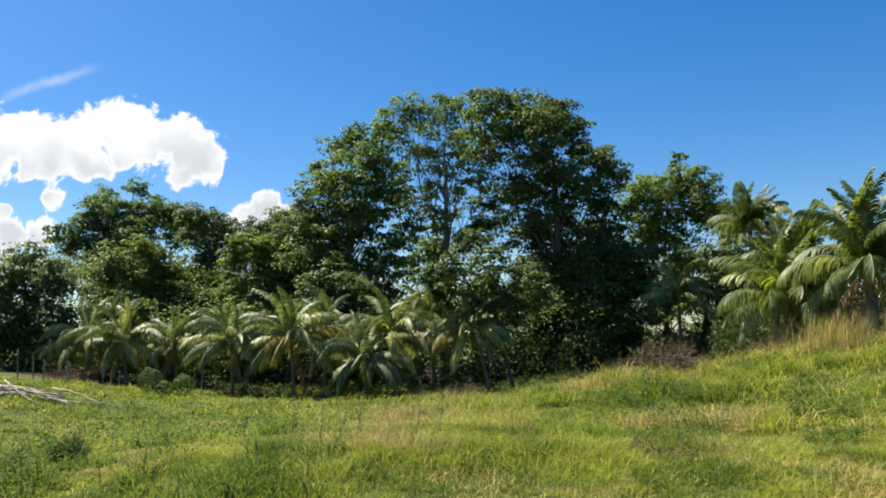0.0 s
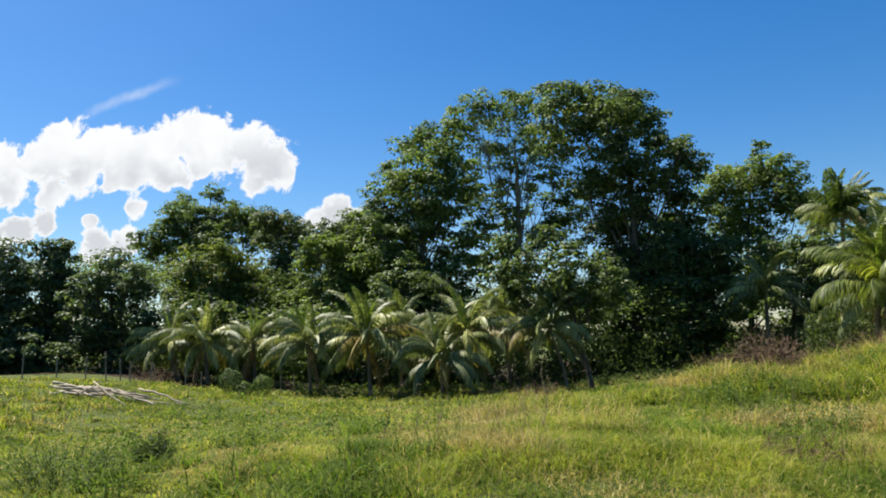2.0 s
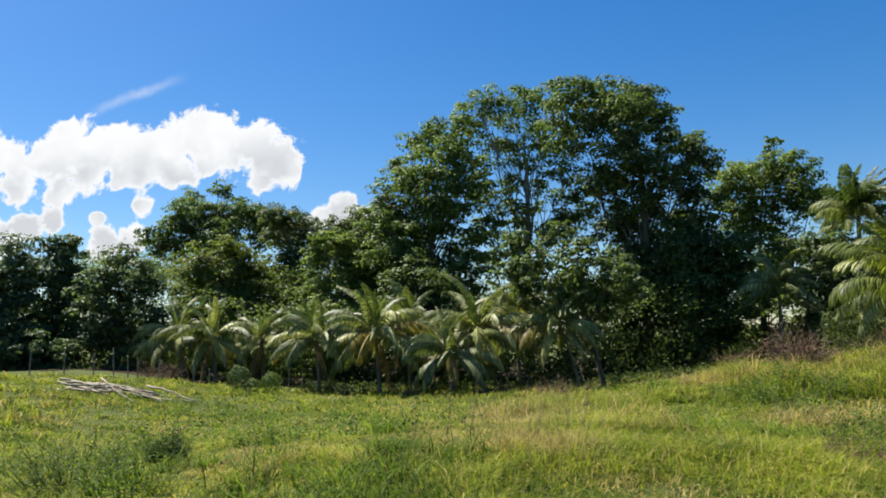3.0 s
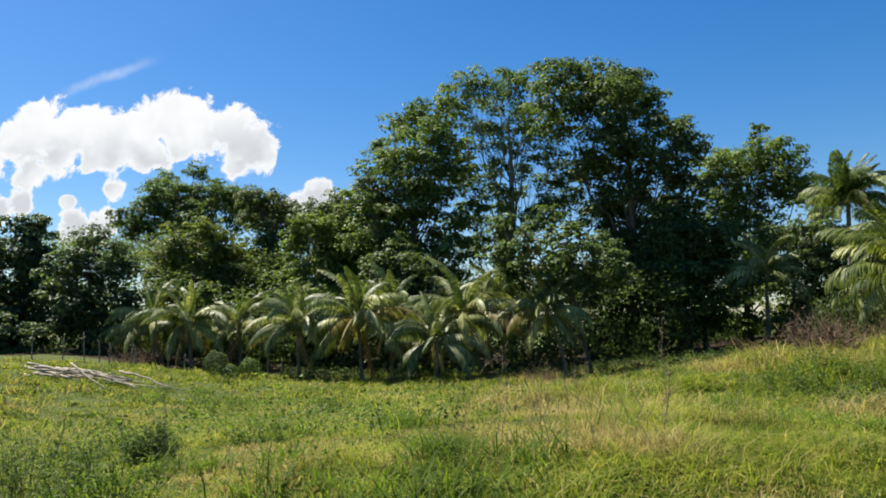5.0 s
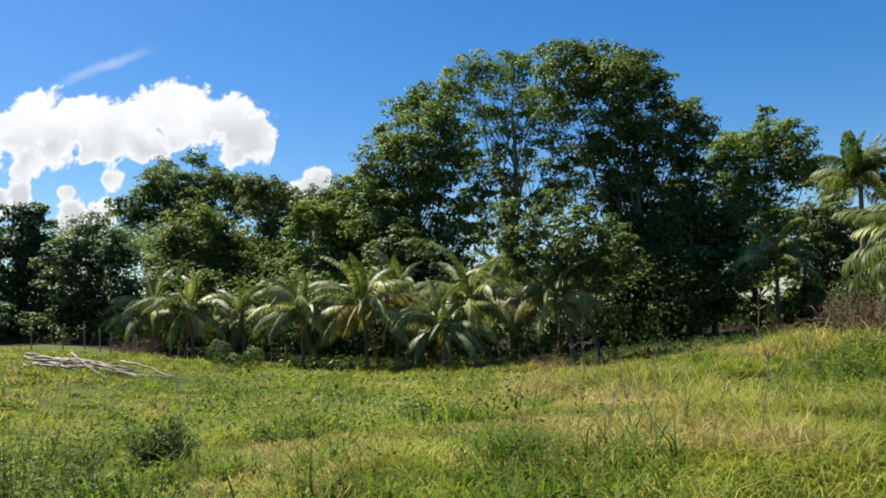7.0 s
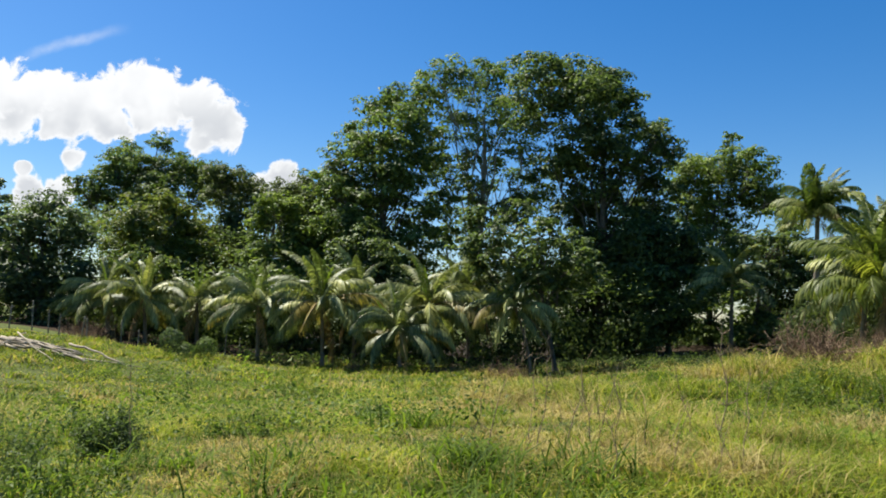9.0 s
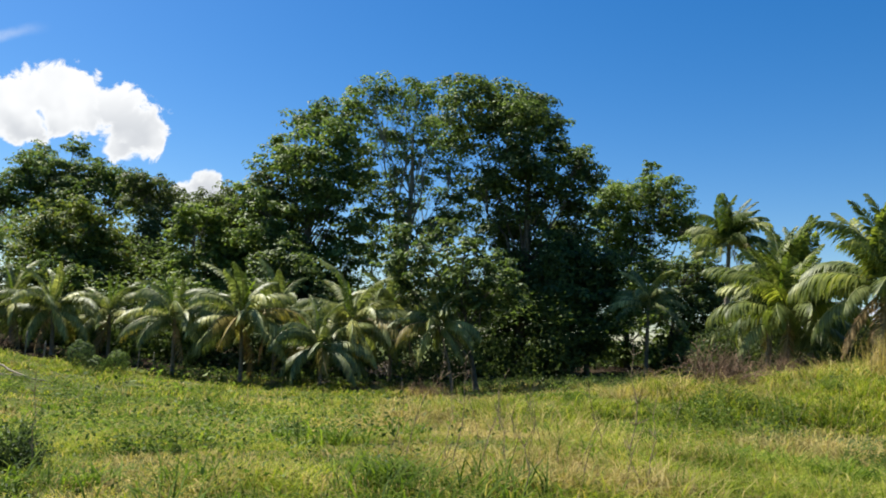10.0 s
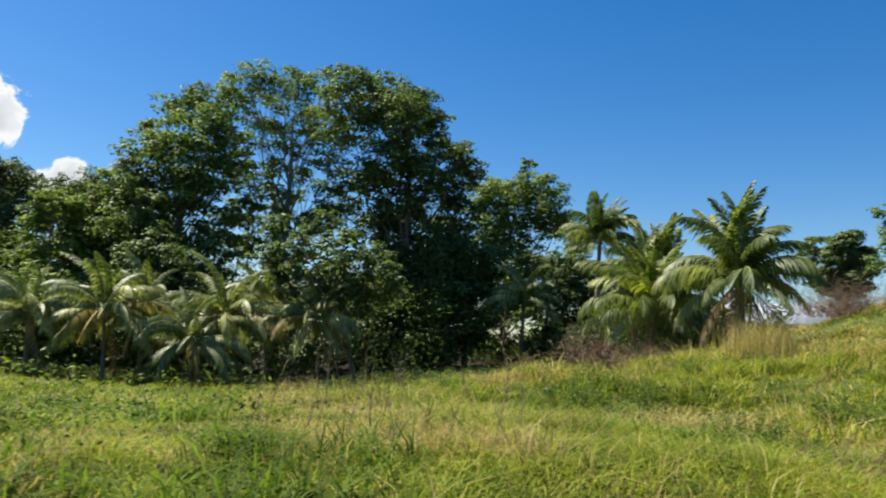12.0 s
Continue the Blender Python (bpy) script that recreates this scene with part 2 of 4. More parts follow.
def tube(points, radii, sides=6):
    """Vertices and quads of a tapered tube along the points, closed at its tip."""
    pts = np.asarray(points, float)
    n = len(pts)
    way = unit(np.gradient(pts, axis=0))
    ref = np.where(np.abs(way[:, 2:3]) > 0.9, np.array([[1.0, 0, 0]]), np.array([[0, 0, 1.0]]))
    a = unit(np.cross(way, ref))
    b = np.cross(way, a)
    ang = np.linspace(0, 2 * np.pi, sides, endpoint=False)
    ring = a[:, None] * np.cos(ang)[None, :, None] + b[:, None] * np.sin(ang)[None, :, None]
    v = (pts[:, None] + ring * np.asarray(radii, float)[:, None, None]).reshape(-1, 3)
    i, j = np.meshgrid(np.arange(n - 1), np.arange(sides), indexing="ij")
    k = (j + 1) % sides
    q = np.stack([i * sides + j, i * sides + k, (i + 1) * sides + k, (i + 1) * sides + j], -1).reshape(-1, 4)
    return v, q


def joined(pieces):
    vs, qs, at = [], [], 0
    for v, q in pieces:
        vs.append(v)
        qs.append(q + at)
        at += len(v)
    return np.concatenate(vs), np.concatenate(qs)


def curve(a, b, sag, n=6, wob=0.0):
    """A bent line of n points from a to b, lifted by sag in its middle."""
    s = np.linspace(0, 1, n)[:, None]
    p = np.asarray(a) * (1 - s) + np.asarray(b) * s
    p[:, 2] += sag * np.sin(np.pi * s[:, 0])
    p[1:-1] += rng.normal(0, wob, (n - 2, 3))
    return p


def leaves(at, normal, size, aspect=0.55, fold=0.12):
    """Diamond leaves, two folded halves each: vertices and triangles."""
    n = len(at)
    nrm = unit(normal)
    spin = unit(np.cross(nrm, unit(rng.normal(size=(n, 3)))))
    side = np.cross(nrm, spin)
    L = (size * rng.uniform(0.7, 1.3, n))[:, None]
    v = np.stack([at - spin * L * 0.5, at + side * L * aspect * 0.5 + nrm * L * fold,
                  at + spin * L * 0.5 - nrm * L * fold, at - side * L * aspect * 0.5 + nrm * L * fold], 1).reshape(-1, 3)
    base = np.arange(n)[:, None] * 4
    return v, np.concatenate([base + [0, 1, 2], base + [0, 2, 3]], 0)


def lobe_leaves(lobes, per, size, hollow=0.55):
    """Leaves gathered into many small flattened tufts over the outside of each rounded lobe (x, y, z, radius)."""
    at, nrm = [], []
    for x, y, z, r in lobes:
        m = int(8 + 6 * r)
        d = unit(rng.normal(size=(m, 3)) + [0, 0, 0.25])
        c = d * (r * rng.uniform(hollow, 1.0, m))[:, None] * [1.05, 1.05, 0.9] + [x, y, z]
        rs = r * rng.uniform(0.24, 0.46, m)
        k = max(20, int(per * r * r))
        i = rng.choice(m, k, p=rs ** 2 / (rs ** 2).sum())
        u = unit(rng.normal(size=(k, 3)) + [0, 0, 0.75])
        p = c[i] + u * (rs[i] * rng.uniform(0.45, 1.08, k))[:, None] * [1.2, 1.2, 0.62]
        at.append(p)
        nrm.append(u * 0.8 + d[i] * 0.2 + [0, 0, 0.45] + rng.normal(0, 0.25, (k, 3)))
    return leaves(np.concatenate(at), np.concatenate(nrm), size)


def ss(a, b, x):
    u = np.clip((x - a) / (b - a), 0, 1)
    return u * u * (3 - 2 * u)


def height(x, y):
    """The lie of the land: a shallow bowl that climbs to the right, and gently on the far left."""
    x, y = np.asarray(x, float), np.asarray(y, float)
    d = np.hypot(x, y)
    z = -1.27 * ss(3, 30, d)
    xr = np.logaddexp(0, (np.minimum(x, 24) - 2.0) * 0.9) / 0.9
    z = z + 0.248 * xr * (1 - 0.66 * ss(21.5, 39.5, y)) * ss(2, 13, y) + 1.72 * ss(7.4, 29, -x) * ss(8, 34, d)
    z = z + 0.83 * np.exp(-((x - 2.0) ** 2 / 19.6 + (y - 16.5) ** 2 / np.where(y < 16.5, 16.0, 7.9))) - 0.5 * np.exp(-((x - 15.5) ** 2 + (y - 23) ** 2) / 18)
    z = z + 0.5 * np.exp(-((x - 22) ** 2 + (y - 28) ** 2) / 20)
    return z + 0.42 * np.exp(-((x + 0.9) ** 2 + (y - 7.0) ** 2) / 16) + 0.2 * np.exp(-((x + 3.3) ** 2 + (y - 7.2) ** 2) / 10)


def wood_edge(x):
    """How far off the meadow ends and the wood begins."""
    x = np.asarray(x, float)
    return 39.7 - 1.6 * ss(8, 16, -x) - 0.5 * ss(16, 26, -x) - 1.5 * ss(6, 11, x) + 0.35 * np.sin(x * 1.3) + 0.2 * np.sin(x * 3.1)


def ground_at(x, y):
    return float(height(x, y))


table = np.random.default_rng(5).uniform(size=(64, 64))


def vnoise(x, y, scale):
    """Smooth value noise between 0 and 1."""
    x, y = np.asarray(x) / scale, np.asarray(y) / scale
    i, j = np.floor(x).astype(int), np.floor(y).astype(int)
    u, v = x - i, y - j
    u, v = u * u * (3 - 2 * u), v * v * (3 - 2 * v)
    g = lambda a, b: table[a % 64, b % 64]  # noqa: E731
    return (g(i, j) * (1 - u) + g(i + 1, j) * u) * (1 - v) + (g(i, j + 1) * (1 - u) + g(i + 1, j + 1) * u) * v


# ---- ground ----
def grid(n, near, far):
    s = np.linspace(-1, 1, n)
    return np.sinh(s * np.arcsinh(far / near)) * near


gx, gy = np.meshgrid(grid(181, 6.0, 3000.0), grid(181, 6.0, 3000.0) + 14.0, indexing="ij")
gz = height(gx, gy) + 0.10 * (vnoise(gx + 50, gy, 1.7) - 0.5) * (np.hypot(gx, gy) < 60) + 0.25 * (vnoise(gx, gy + 80, 6.0) - 0.5) * (np.hypot(gx, gy) < 80) * (np.hypot(gx, gy) > 4)
i, j = np.meshgrid(np.arange(180), np.arange(180), indexing="ij")
quads = np.stack([i * 181 + j, (i + 1) * 181 + j, (i + 1) * 181 + j + 1, i * 181 + j + 1], -1).reshape(-1, 4)
me = mesh_of("ground", np.stack([gx, gy, gz], -1).reshape(-1, 3), quads)
me.materials.append(m_ground)
me.materials.append(m_shade_litter)
# the shade-darkened litter colour starts a little behind the wood's edge
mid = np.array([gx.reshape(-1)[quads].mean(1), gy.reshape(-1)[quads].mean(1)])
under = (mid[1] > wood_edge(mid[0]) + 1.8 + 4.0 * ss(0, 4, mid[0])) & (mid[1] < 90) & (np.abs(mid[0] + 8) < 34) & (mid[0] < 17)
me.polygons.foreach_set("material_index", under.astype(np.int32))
ground = part("ground", me, None)
tagged(ground, "uneven grassy meadow floor sloping up to one side", "ground", kind="structure")


# ---- grass and weeds ----
def field_points(n, d0, d1, half):
    """Random places on the meadow between two distances, within a wide angle ahead."""
    d = np.sqrt(rng.uniform(d0 ** 2, d1 ** 2, n))
    a = rng.uniform(-half, half, n)
    return d * np.sin(a) - 0.8, d * np.cos(a) + 1.2


def blades(x, y, length, width, lean, rows=3):
    """Bent tapering blades: two quads and a tip each when near, a quad and a tip when far."""
    n = len(x)
    base = np.stack([x, y, height(x, y) + 0.10 * (vnoise(x + 50, y, 1.7) - 0.5) + 0.25 * (vnoise(x, y + 80, 6.0) - 0.5) * (np.hypot(x, y) > 4)], -1)
    a = rng.uniform(0, 2 * np.pi, n)
    out = np.stack([np.cos(a), np.sin(a), np.zeros(n)], -1)
    b = a + np.pi / 2 + rng.normal(0, 0.5, n)
    side = np.stack([np.cos(b), np.sin(b), np.zeros(n)], -1)
    L, W, K = np.asarray(length)[:, None], np.asarray(width)[:, None], np.asarray(lean)[:, None]
    vs = []
    for k in range(rows):
        s = k / rows
        mid = base + out * (L * K * s * s) + [0, 0, 1] * (L * s * (1 - 0.45 * K * s))
        w = W * (1 - 0.55 * s)
        vs += [mid - side * w, mid + side * w]
    vs.append(base + out * (L * K) + [0, 0, 1] * (L * (1 - 0.45 * K)))
    m = 2 * rows + 1
    v = np.stack(vs, 1).reshape(-1, 3)
    o = np.arange(n)[:, None] * m
    q = np.concatenate([o + [2 * k, 2 * k + 1, 2 * k + 3, 2 * k + 2] for k in range(rows - 1)], 0)
    tip = o + [2 * rows - 2, 2 * rows - 1, 2 * rows]
    return v, q, tip


def spots(x, y, rows):
    """Soft patches: centre, half-widths and strength."""
    return sum(k * np.exp(-((x - cx) / w) ** 2 - ((y - cy) / h) ** 2) for cx, cy, w, h, k in rows)


DRY_SPOTS = [(-1.0, 12.5, 1.4, 2.5, 0.27), (-0.8, 8.6, 0.8, 1.5, 0.32), (-0.65, 6.3, 0.6, 0.7, 0.26), (2.4, 10.0, 0.9, 0.9, 0.2), (4.4, 15.2, 1.2, 1.2, 0.2),
             (3.3, 11.2, 0.9, 1.1, 0.18), (8.2, 17.0, 1.6, 2.5, 0.3), (-9.5, 22.0, 5.0, 3.0, 0.1), (-14.0, 22.0, 3.0, 2.0, 0.15), (-3.6, 6.4, 0.9, 0.8, 0.12)]
LUSH_SPOTS = [(-0.2, 6.9, 0.6, 0.6, 0.2), (1.7, 10.9, 0.8, 0.7, 0.2), (2.6, 12.6, 1.2, 0.9, 0.2), (-1.5, 5.7, 0.9, 0.7, 0.2), (1.8, 7.6, 0.9, 0.8, 0.2),
              (0.9, 13.3, 0.9, 0.8, 0.15), (-4.5, 14.2, 1.5, 1.2, 0.15), (-4.2, 9.0, 1.2, 2.0, 0.15), (-5.5, 20.0, 2.0, 2.0, 0.12), (0.3, 9.6, 0.7, 0.7, 0.15)]


def dryness(x, y):
    """Where the meadow has gone to straw."""
    base = 0.36 * vnoise(x, y, 2.6) + 0.34 * vnoise(x + 30, y + 9, 1.0) + 0.30 * vnoise(x + 5, y + 41, 0.42)
    return base + spots(x, y, DRY_SPOTS) - 0.8 * spots(x, y, LUSH_SPOTS) - 0.06 * (1 - ss(4, 8, y)) - 0.18 * ss(1.5, 4.5, -x)


def tufted(n, d0, d1, half, per, spread):
    cx, cy = field_points(n // per, d0, d1, half)
    x = np.repeat(cx, per) + rng.normal(0, spread, len(cx) * per)
    y = np.repeat(cy, per) + rng.normal(0, spread, len(cy) * per)
    k = np.repeat(rng.uniform(0.45, 1.0, len(cx)) + 0.6 * rng.uniform(0, 1, len(cx)) ** 4, per)
    bare = vnoise(x + 13, y + 60, 0.8) < 0.13
    keep = ~(bare & (rng.uniform(size=len(x)) < 0.7))
    return x[keep], y[keep], k[keep]


sets = {"green": [], "straw": []}
for n, d0, d1, half, per, spread, tall, wide, rows in ((260000, 1.2, 9.0, 0.95, 20, 0.07, 0.15, 0.0034, 2), (120000, 9.0, 18.0, 0.85, 12, 0.09, 0.33, 0.0075, 2),
                                                      (95000, 18.0, 42.0, 0.78, 10, 0.20, 0.34, 0.021, 2)):
    x, y, stand = tufted(n, d0, d1, half, per, spread)
    keep = y < wood_edge(x) + 1.6 + 4.0 * ss(0, 4, x) + 1.0 * np.maximum(x - 11, 0)
    x, y, stand = x[keep], y[keep], stand[keep]
    lush = vnoise(x + 7, y + 3, 2.3)
    dry = rng.uniform(size=len(x)) < np.clip(0.27 + 4.6 * (dryness(x, y) - 0.5), 0.08, 0.92)
    clump = ss(0.34, 0.72, 0.6 * vnoise(x + 21, y + 5, 0.5 + 0.014 * d1) + 0.4 * vnoise(x + 2, y + 33, 1.3))
    length = tall * stand * rng.uniform(0.6, 1.25, len(x)) * (0.26 + 0.3 * lush + 0.95 * clump) * (0.45 + 0.55 * ss(1.0, 3.0, np.hypot(x + 0.8, y - 1.5)))
    lean = np.where(dry, rng.uniform(0.5, 1.6, len(x)), rng.uniform(0.6, 1.7, len(x)))
    for key, sel in (("green", ~dry), ("straw", dry)):
        sets[key].append(blades(x[sel], y[sel], length[sel] * (1.0 if key == "green" else 1.2), np.full(sel.sum(), wide if key == "green" else wide * 0.9), lean[sel], rows))


def gather(group, name, mat, label, category):
    vs, qs, ts, at = [], [], [], 0
    for v, q, tip in group:
        vs.append(v)
        qs.append(q + at)
        ts.append(tip + at)
        at += len(v)
    me = mesh_of(name, np.concatenate(vs), np.concatenate(qs), np.concatenate(ts))
    tagged(part(name, me, mat, smooth=False), label, category, kind="stuff")


# arching tussocks of longer grass
cx, cy = field_points(7500, 2.4, 26.0, 0.82)
keep = (0.5 * vnoise(cx + 9, cy + 33, 1.5) + 0.5 * vnoise(cx + 2, cy + 17, 0.5) + spots(cx, cy, LUSH_SPOTS) > 0.65) & (np.hypot(cx + 0.8, cy - 1.5) > 2.4)
cx, cy = cx[keep], cy[keep]
per = 30
k = np.repeat(rng.uniform(0.6, 1.25, len(cx)), per)
x, y = np.repeat(cx, per) + rng.normal(0, 0.09, len(cx) * per) * k, np.repeat(cy, per) + rng.normal(0, 0.09, len(cx) * per) * k
sets["lush"] = [blades(x, y, 0.26 * k * rng.uniform(0.5, 1.1, len(x)) * (1 - 0.4 * ss(1, 4, x)) * (1 - 0.3 * ss(7, 14, np.hypot(x, y))), 0.0034 + 0.0003 * np.hypot(x, y), rng.uniform(0.5, 1.6, len(x)), 3)]

# shorter grass on the rest of the meadow, beside and behind the walk
n = 32000
a, d = rng.uniform(0.95, 2 * np.pi - 0.95, n), np.sqrt(rng.uniform(0.4, 16.0 ** 2, n))
x, y = d * np.sin(a) - 0.8, d * np.cos(a) + 1.2
sets["green"].append(blades(x, y, rng.uniform(0.10, 0.26, n), 0.006 + 0.0012 * d, rng.uniform(0.3, 1.4, n), 2))

gather(sets["green"], "grass", GRASS, "long sunlit yellow-green meadow grass", "grass")
gather(sets["lush"], "lush_grass", LUSH, "tussocks of longer dark-green grass in the hollows", "grass")
gather(sets["straw"], "dry_grass", STRAW, "patches of dry straw-coloured meadow grass", "dry grass")

# low broad-leaved weeds among the grass
cx, cy = field_points(11000, 2.5, 32.0, 0.85)
thick = 0.45 * vnoise(cx + 11, cy + 40, 2.4) + 0.55 * vnoise(cx + 3, cy, 0.8) + 0.20 * np.exp(-((cx + 5.5) ** 2) / 14 - ((cy - 9.5) ** 2) / 50)
keep = (thick > 0.62) & (cy < 39)
cx, cy, rise = cx[keep], cy[keep], thick[keep] - 0.62
per = 20
x, y = np.repeat(cx, per) + rng.normal(0, 0.11, len(cx) * per), np.repeat(cy, per) + rng.normal(0, 0.11, len(cx) * per)
z = height(x, y) + rng.uniform(0.03, 0.27, len(x)) * (1 + 0.6 * np.exp(-((x + 3.5) ** 2 + (y - 6) ** 2) / 8)) * np.repeat(np.clip(0.35 + 5.0 * rise, 0.3, 1.35), per)
v, tri = leaves(np.stack([x, y, z], -1), np.array([0, 0, 0.9]) + rng.normal(0, 0.75, (len(x), 3)), 0.022 + 0.0016 * np.hypot(x, y), 0.5)
tagged(part("weeds", mesh_of("weeds", v, tri), WEED, smooth=False), "low broad-leaved green weeds spread through the meadow", "weeds", kind="stuff")


# ---- trees ----
def tree(base, lobes, leaf, bark_mat, label, per=420, size=0.20, trunk_r=0.28, name="tree", hollow=0.5, rear=0.6, category="tree", fill=0.3, swell=1.32, skirt=0, reach=4.2):
    bx, by = base
    root = new(name)
    root.location = (bx, by, ground_at(bx, by) - 0.1)
    tagged(root, label, category)
    lob = np.array(lobes, float) * [1, 1, 1, swell]
    lob[:, 2] -= lob[:, 3] * (1 - 1 / swell) * 0.8
    top = lob[:, 2].max()
    centre = lob[:, :3].mean(0)
    s = np.linspace(0, 1, 9)[:, None]
    fork = np.array([centre[0] * 0.7, centre[1] * 0.7, top * 0.82])
    spine = np.array([0, 0, -0.2]) * (1 - s) + fork * s + np.stack([0.25 * np.sin(s[:, 0] * 5 + bx), 0.25 * np.sin(s[:, 0] * 4 + by), 0 * s[:, 0]], -1) * s
    rad = trunk_r * (1 - 0.82 * s[:, 0])
    rad[0] *= 1.5
    part("trunk", mesh_of("trunk", *tube(spine, rad, 9)), bark_mat, root)
    for x, y, z, r in lob:
        k = int(np.clip((z / top) * 0.72 * 8 + rng.uniform(-1.4, 0.9), 1, 7))
        tip = np.array([x, y, z])
        limb = curve(spine[k], tip, 0.25 * np.linalg.norm((tip - spine[k])[:2]) * rng.uniform(-0.2, 0.6), 7, 0.09 + 0.018 * np.linalg.norm(tip - spine[k]))
        r0 = max(0.035, rad[k] * 0.32)
        bough = part("limb", mesh_of("limb", *tube(limb, np.linspace(r0, 0.03, 7), 5)), bark_mat, root)
        pieces = []
        for _ in range(5):
            d = unit(rng.normal(size=3) + [0, 0, 0.5])
            start = limb[rng.integers(3, 6)]
            pieces.append(tube(curve(start, tip + d * r * 0.85, 0.1, 4, 0.06), np.linspace(0.028, 0.008, 4), 4))
        part("twig_spray", mesh_of("twig_spray", *joined(pieces)), bark_mat, bough)["kind"] = "stuff"
    low = np.zeros((0, 4))
    if skirt:
        # leafy lower boughs that hang to the ground in front of the trunk
        wide, floor = np.ptp(lob[:, 0]) * 0.5, np.percentile(lob[:, 2], 12)
        low = np.stack([(lob[:, 0].max() + lob[:, 0].min()) * 0.5 + rng.uniform(-1, 1, skirt) * wide, rng.uniform(-reach, -0.5, skirt),
                        rng.uniform(0.08, 0.95, skirt) * max(floor, 2.0), rng.uniform(0.8, 1.35, skirt)], -1)
    back = lob[rng.uniform(size=len(lob)) < rear].copy()
    back[:, 1] += rng.uniform(1.2, 3.0, len(back))
    back[:, 3] *= 0.9
    core = lob.copy()
    core[:, 3] *= 0.6
    v1, t1 = lobe_leaves(np.concatenate([lob, back, low]), per * 0.62, size * 1.42, hollow)
    v2, t2 = lobe_leaves(core, per * fill * 1.5, size * 1.6, 0.2)
    part("crown", mesh_of("crown", np.concatenate([v1, v2]), np.concatenate([t1, t2 + len(v1)])), leaf, root, smooth=False)
    return root


tree((6.1, 51.6), [(-4.3,-1.6,17.9,1.3),(-2.3,-1.0,18.0,1.4),(0.7,1.4,18.2,1.4),(1.7,0.1,16.4,1.1),(-1.4,-1.8,15.9,1.9),(-3.7,0.1,16.2,1.8),(1.9,-0.4,15.0,1.0),(3.2,-2.3,14.0,0.9),(4.3,0.3,13.4,0.9),(-0.2,-1.9,13.4,1.8),(2.0,-0.9,12.5,1.6),(3.9,-0.7,11.3,1.0),(-1.8,-0.1,12.8,1.6),(0.7,0.3,10.6,1.9),(3.2,0.6,9.4,1.7),(-0.9,2.4,9.9,1.7),(2.3,-1.5,7.0,1.8),(-0.2,0.8,7.0,2.1),(3.6,0.3,5.7,1.5),(0.5,-1.1,4.3,2.0),(2.1,-2.8,3.1,1.6),(-0.5,2.4,2.7,1.9)], LEAF_DARK, BARK, "tall broad dense dark-green tree at the wood's edge", trunk_r=0.5, per=500, fill=0.3, rear=0.5, hollow=0.55, skirt=10, reach=1.5)
tree((-1.7, 58.1), [(-3.3,-1.1,20.2,1.4),(-1.2,-0.9,20.4,1.4),(0.7,1.8,21.3,1.3),(2.2,0.4,21.0,1.2),(-2.6,-0.2,18.7,1.4),(-0.1,1.3,19.0,1.7),(2.4,-2.2,17.4,1.6),(-1.8,0.9,16.8,1.5),(1.1,-0.6,15.9,1.6),(3.1,-2.0,15.0,1.4),(-0.7,0.7,14.1,1.3),(1.9,2.0,13.8,1.3),(-0.3,-1.4,12.0,1.1),(-2.4,0.5,13.7,1.3),(3.4,-1.0,11.9,1.2),(-1.3,1.1,9.7,1.5),(-2.2,1.0,8.5,1.3),(2.7,-1.3,10.4,1.2),(0.5,1.5,11.4,1.4),(4.1,0.6,13.8,1.1),(4.9,0.7,13.0,1.1),(4.4,1.4,11.6,1.2)], LEAF_MID, BARK_PALE, "tall open-crowned tree with pale forking limbs against the sky", trunk_r=0.42, per=420, hollow=0.55, rear=0.12, fill=0.06, swell=1.16, skirt=3)
tree((-7.8, 51.7), [(1.8,-0.1,16.8,1.2),(0.2,1.3,16.9,1.2),(-1.3,1.6,16.3,1.1),(1.0,-1.8,14.5,1.4),(-2.1,1.4,14.5,1.1),(2.7,-0.2,14.6,1.3),(-0.7,-0.2,13.5,1.5),(1.7,-1.5,12.5,1.4),(-2.7,0.5,12.8,1.2),(0.1,-1.0,11.3,1.4),(2.9,2.1,13.2,1.1),(-2.8,-1.5,10.7,1.1),(-1.6,0.1,10.0,1.5),(1.5,-0.3,10.6,1.5),(-3.8,-0.1,11.2,0.9),(-2.7,-1.9,8.3,1.4),(-0.6,-1.6,7.5,1.4),(1.6,1.4,7.7,1.5),(-4.0,0.5,7.2,1.5),(2.7,0.6,9.3,1.2),(3.7,2.4,11.1,1.1),(2.9,-1.1,7.1,1.4),(-5.2,0.7,9.1,1.1),(0.6,-1.5,6.1,1.3),(-1.3,2.1,6.0,1.3),(1.4,0.8,5.8,1.3),(-0.3,0.5,4.8,1.3),(0.6,2.3,4.2,1.3)], LEAF_MID, BARK, "tall rounded green tree with vine-hung lower crown", trunk_r=0.4, per=430, rear=0.45, hollow=0.58, fill=0.18, swell=1.24, skirt=22)
grey_tree = tree((2.4, 40.0), [(-3.7,1.1,7.5,1.0),(-2.2,1.1,7.7,1.0),(-1.0,-1.4,6.9,0.9),(-4.5,-0.3,6.1,0.8),(-2.9,-1.2,6.0,1.1),(-1.3,-0.9,5.6,1.1),(0.2,-1.0,5.8,1.1),(1.4,1.1,5.7,0.9),(-2.2,-1.1,4.4,0.9),(-0.0,-0.7,4.3,1.1),(-3.5,0.1,5.0,0.8),(1.6,1.0,4.6,0.9)], LEAF_DARK, BARK, "slender green tree with a bare pale branch above the palms", trunk_r=0.13, per=470, size=0.19, swell=1.14, fill=0.3, rear=0.4, hollow=0.5)
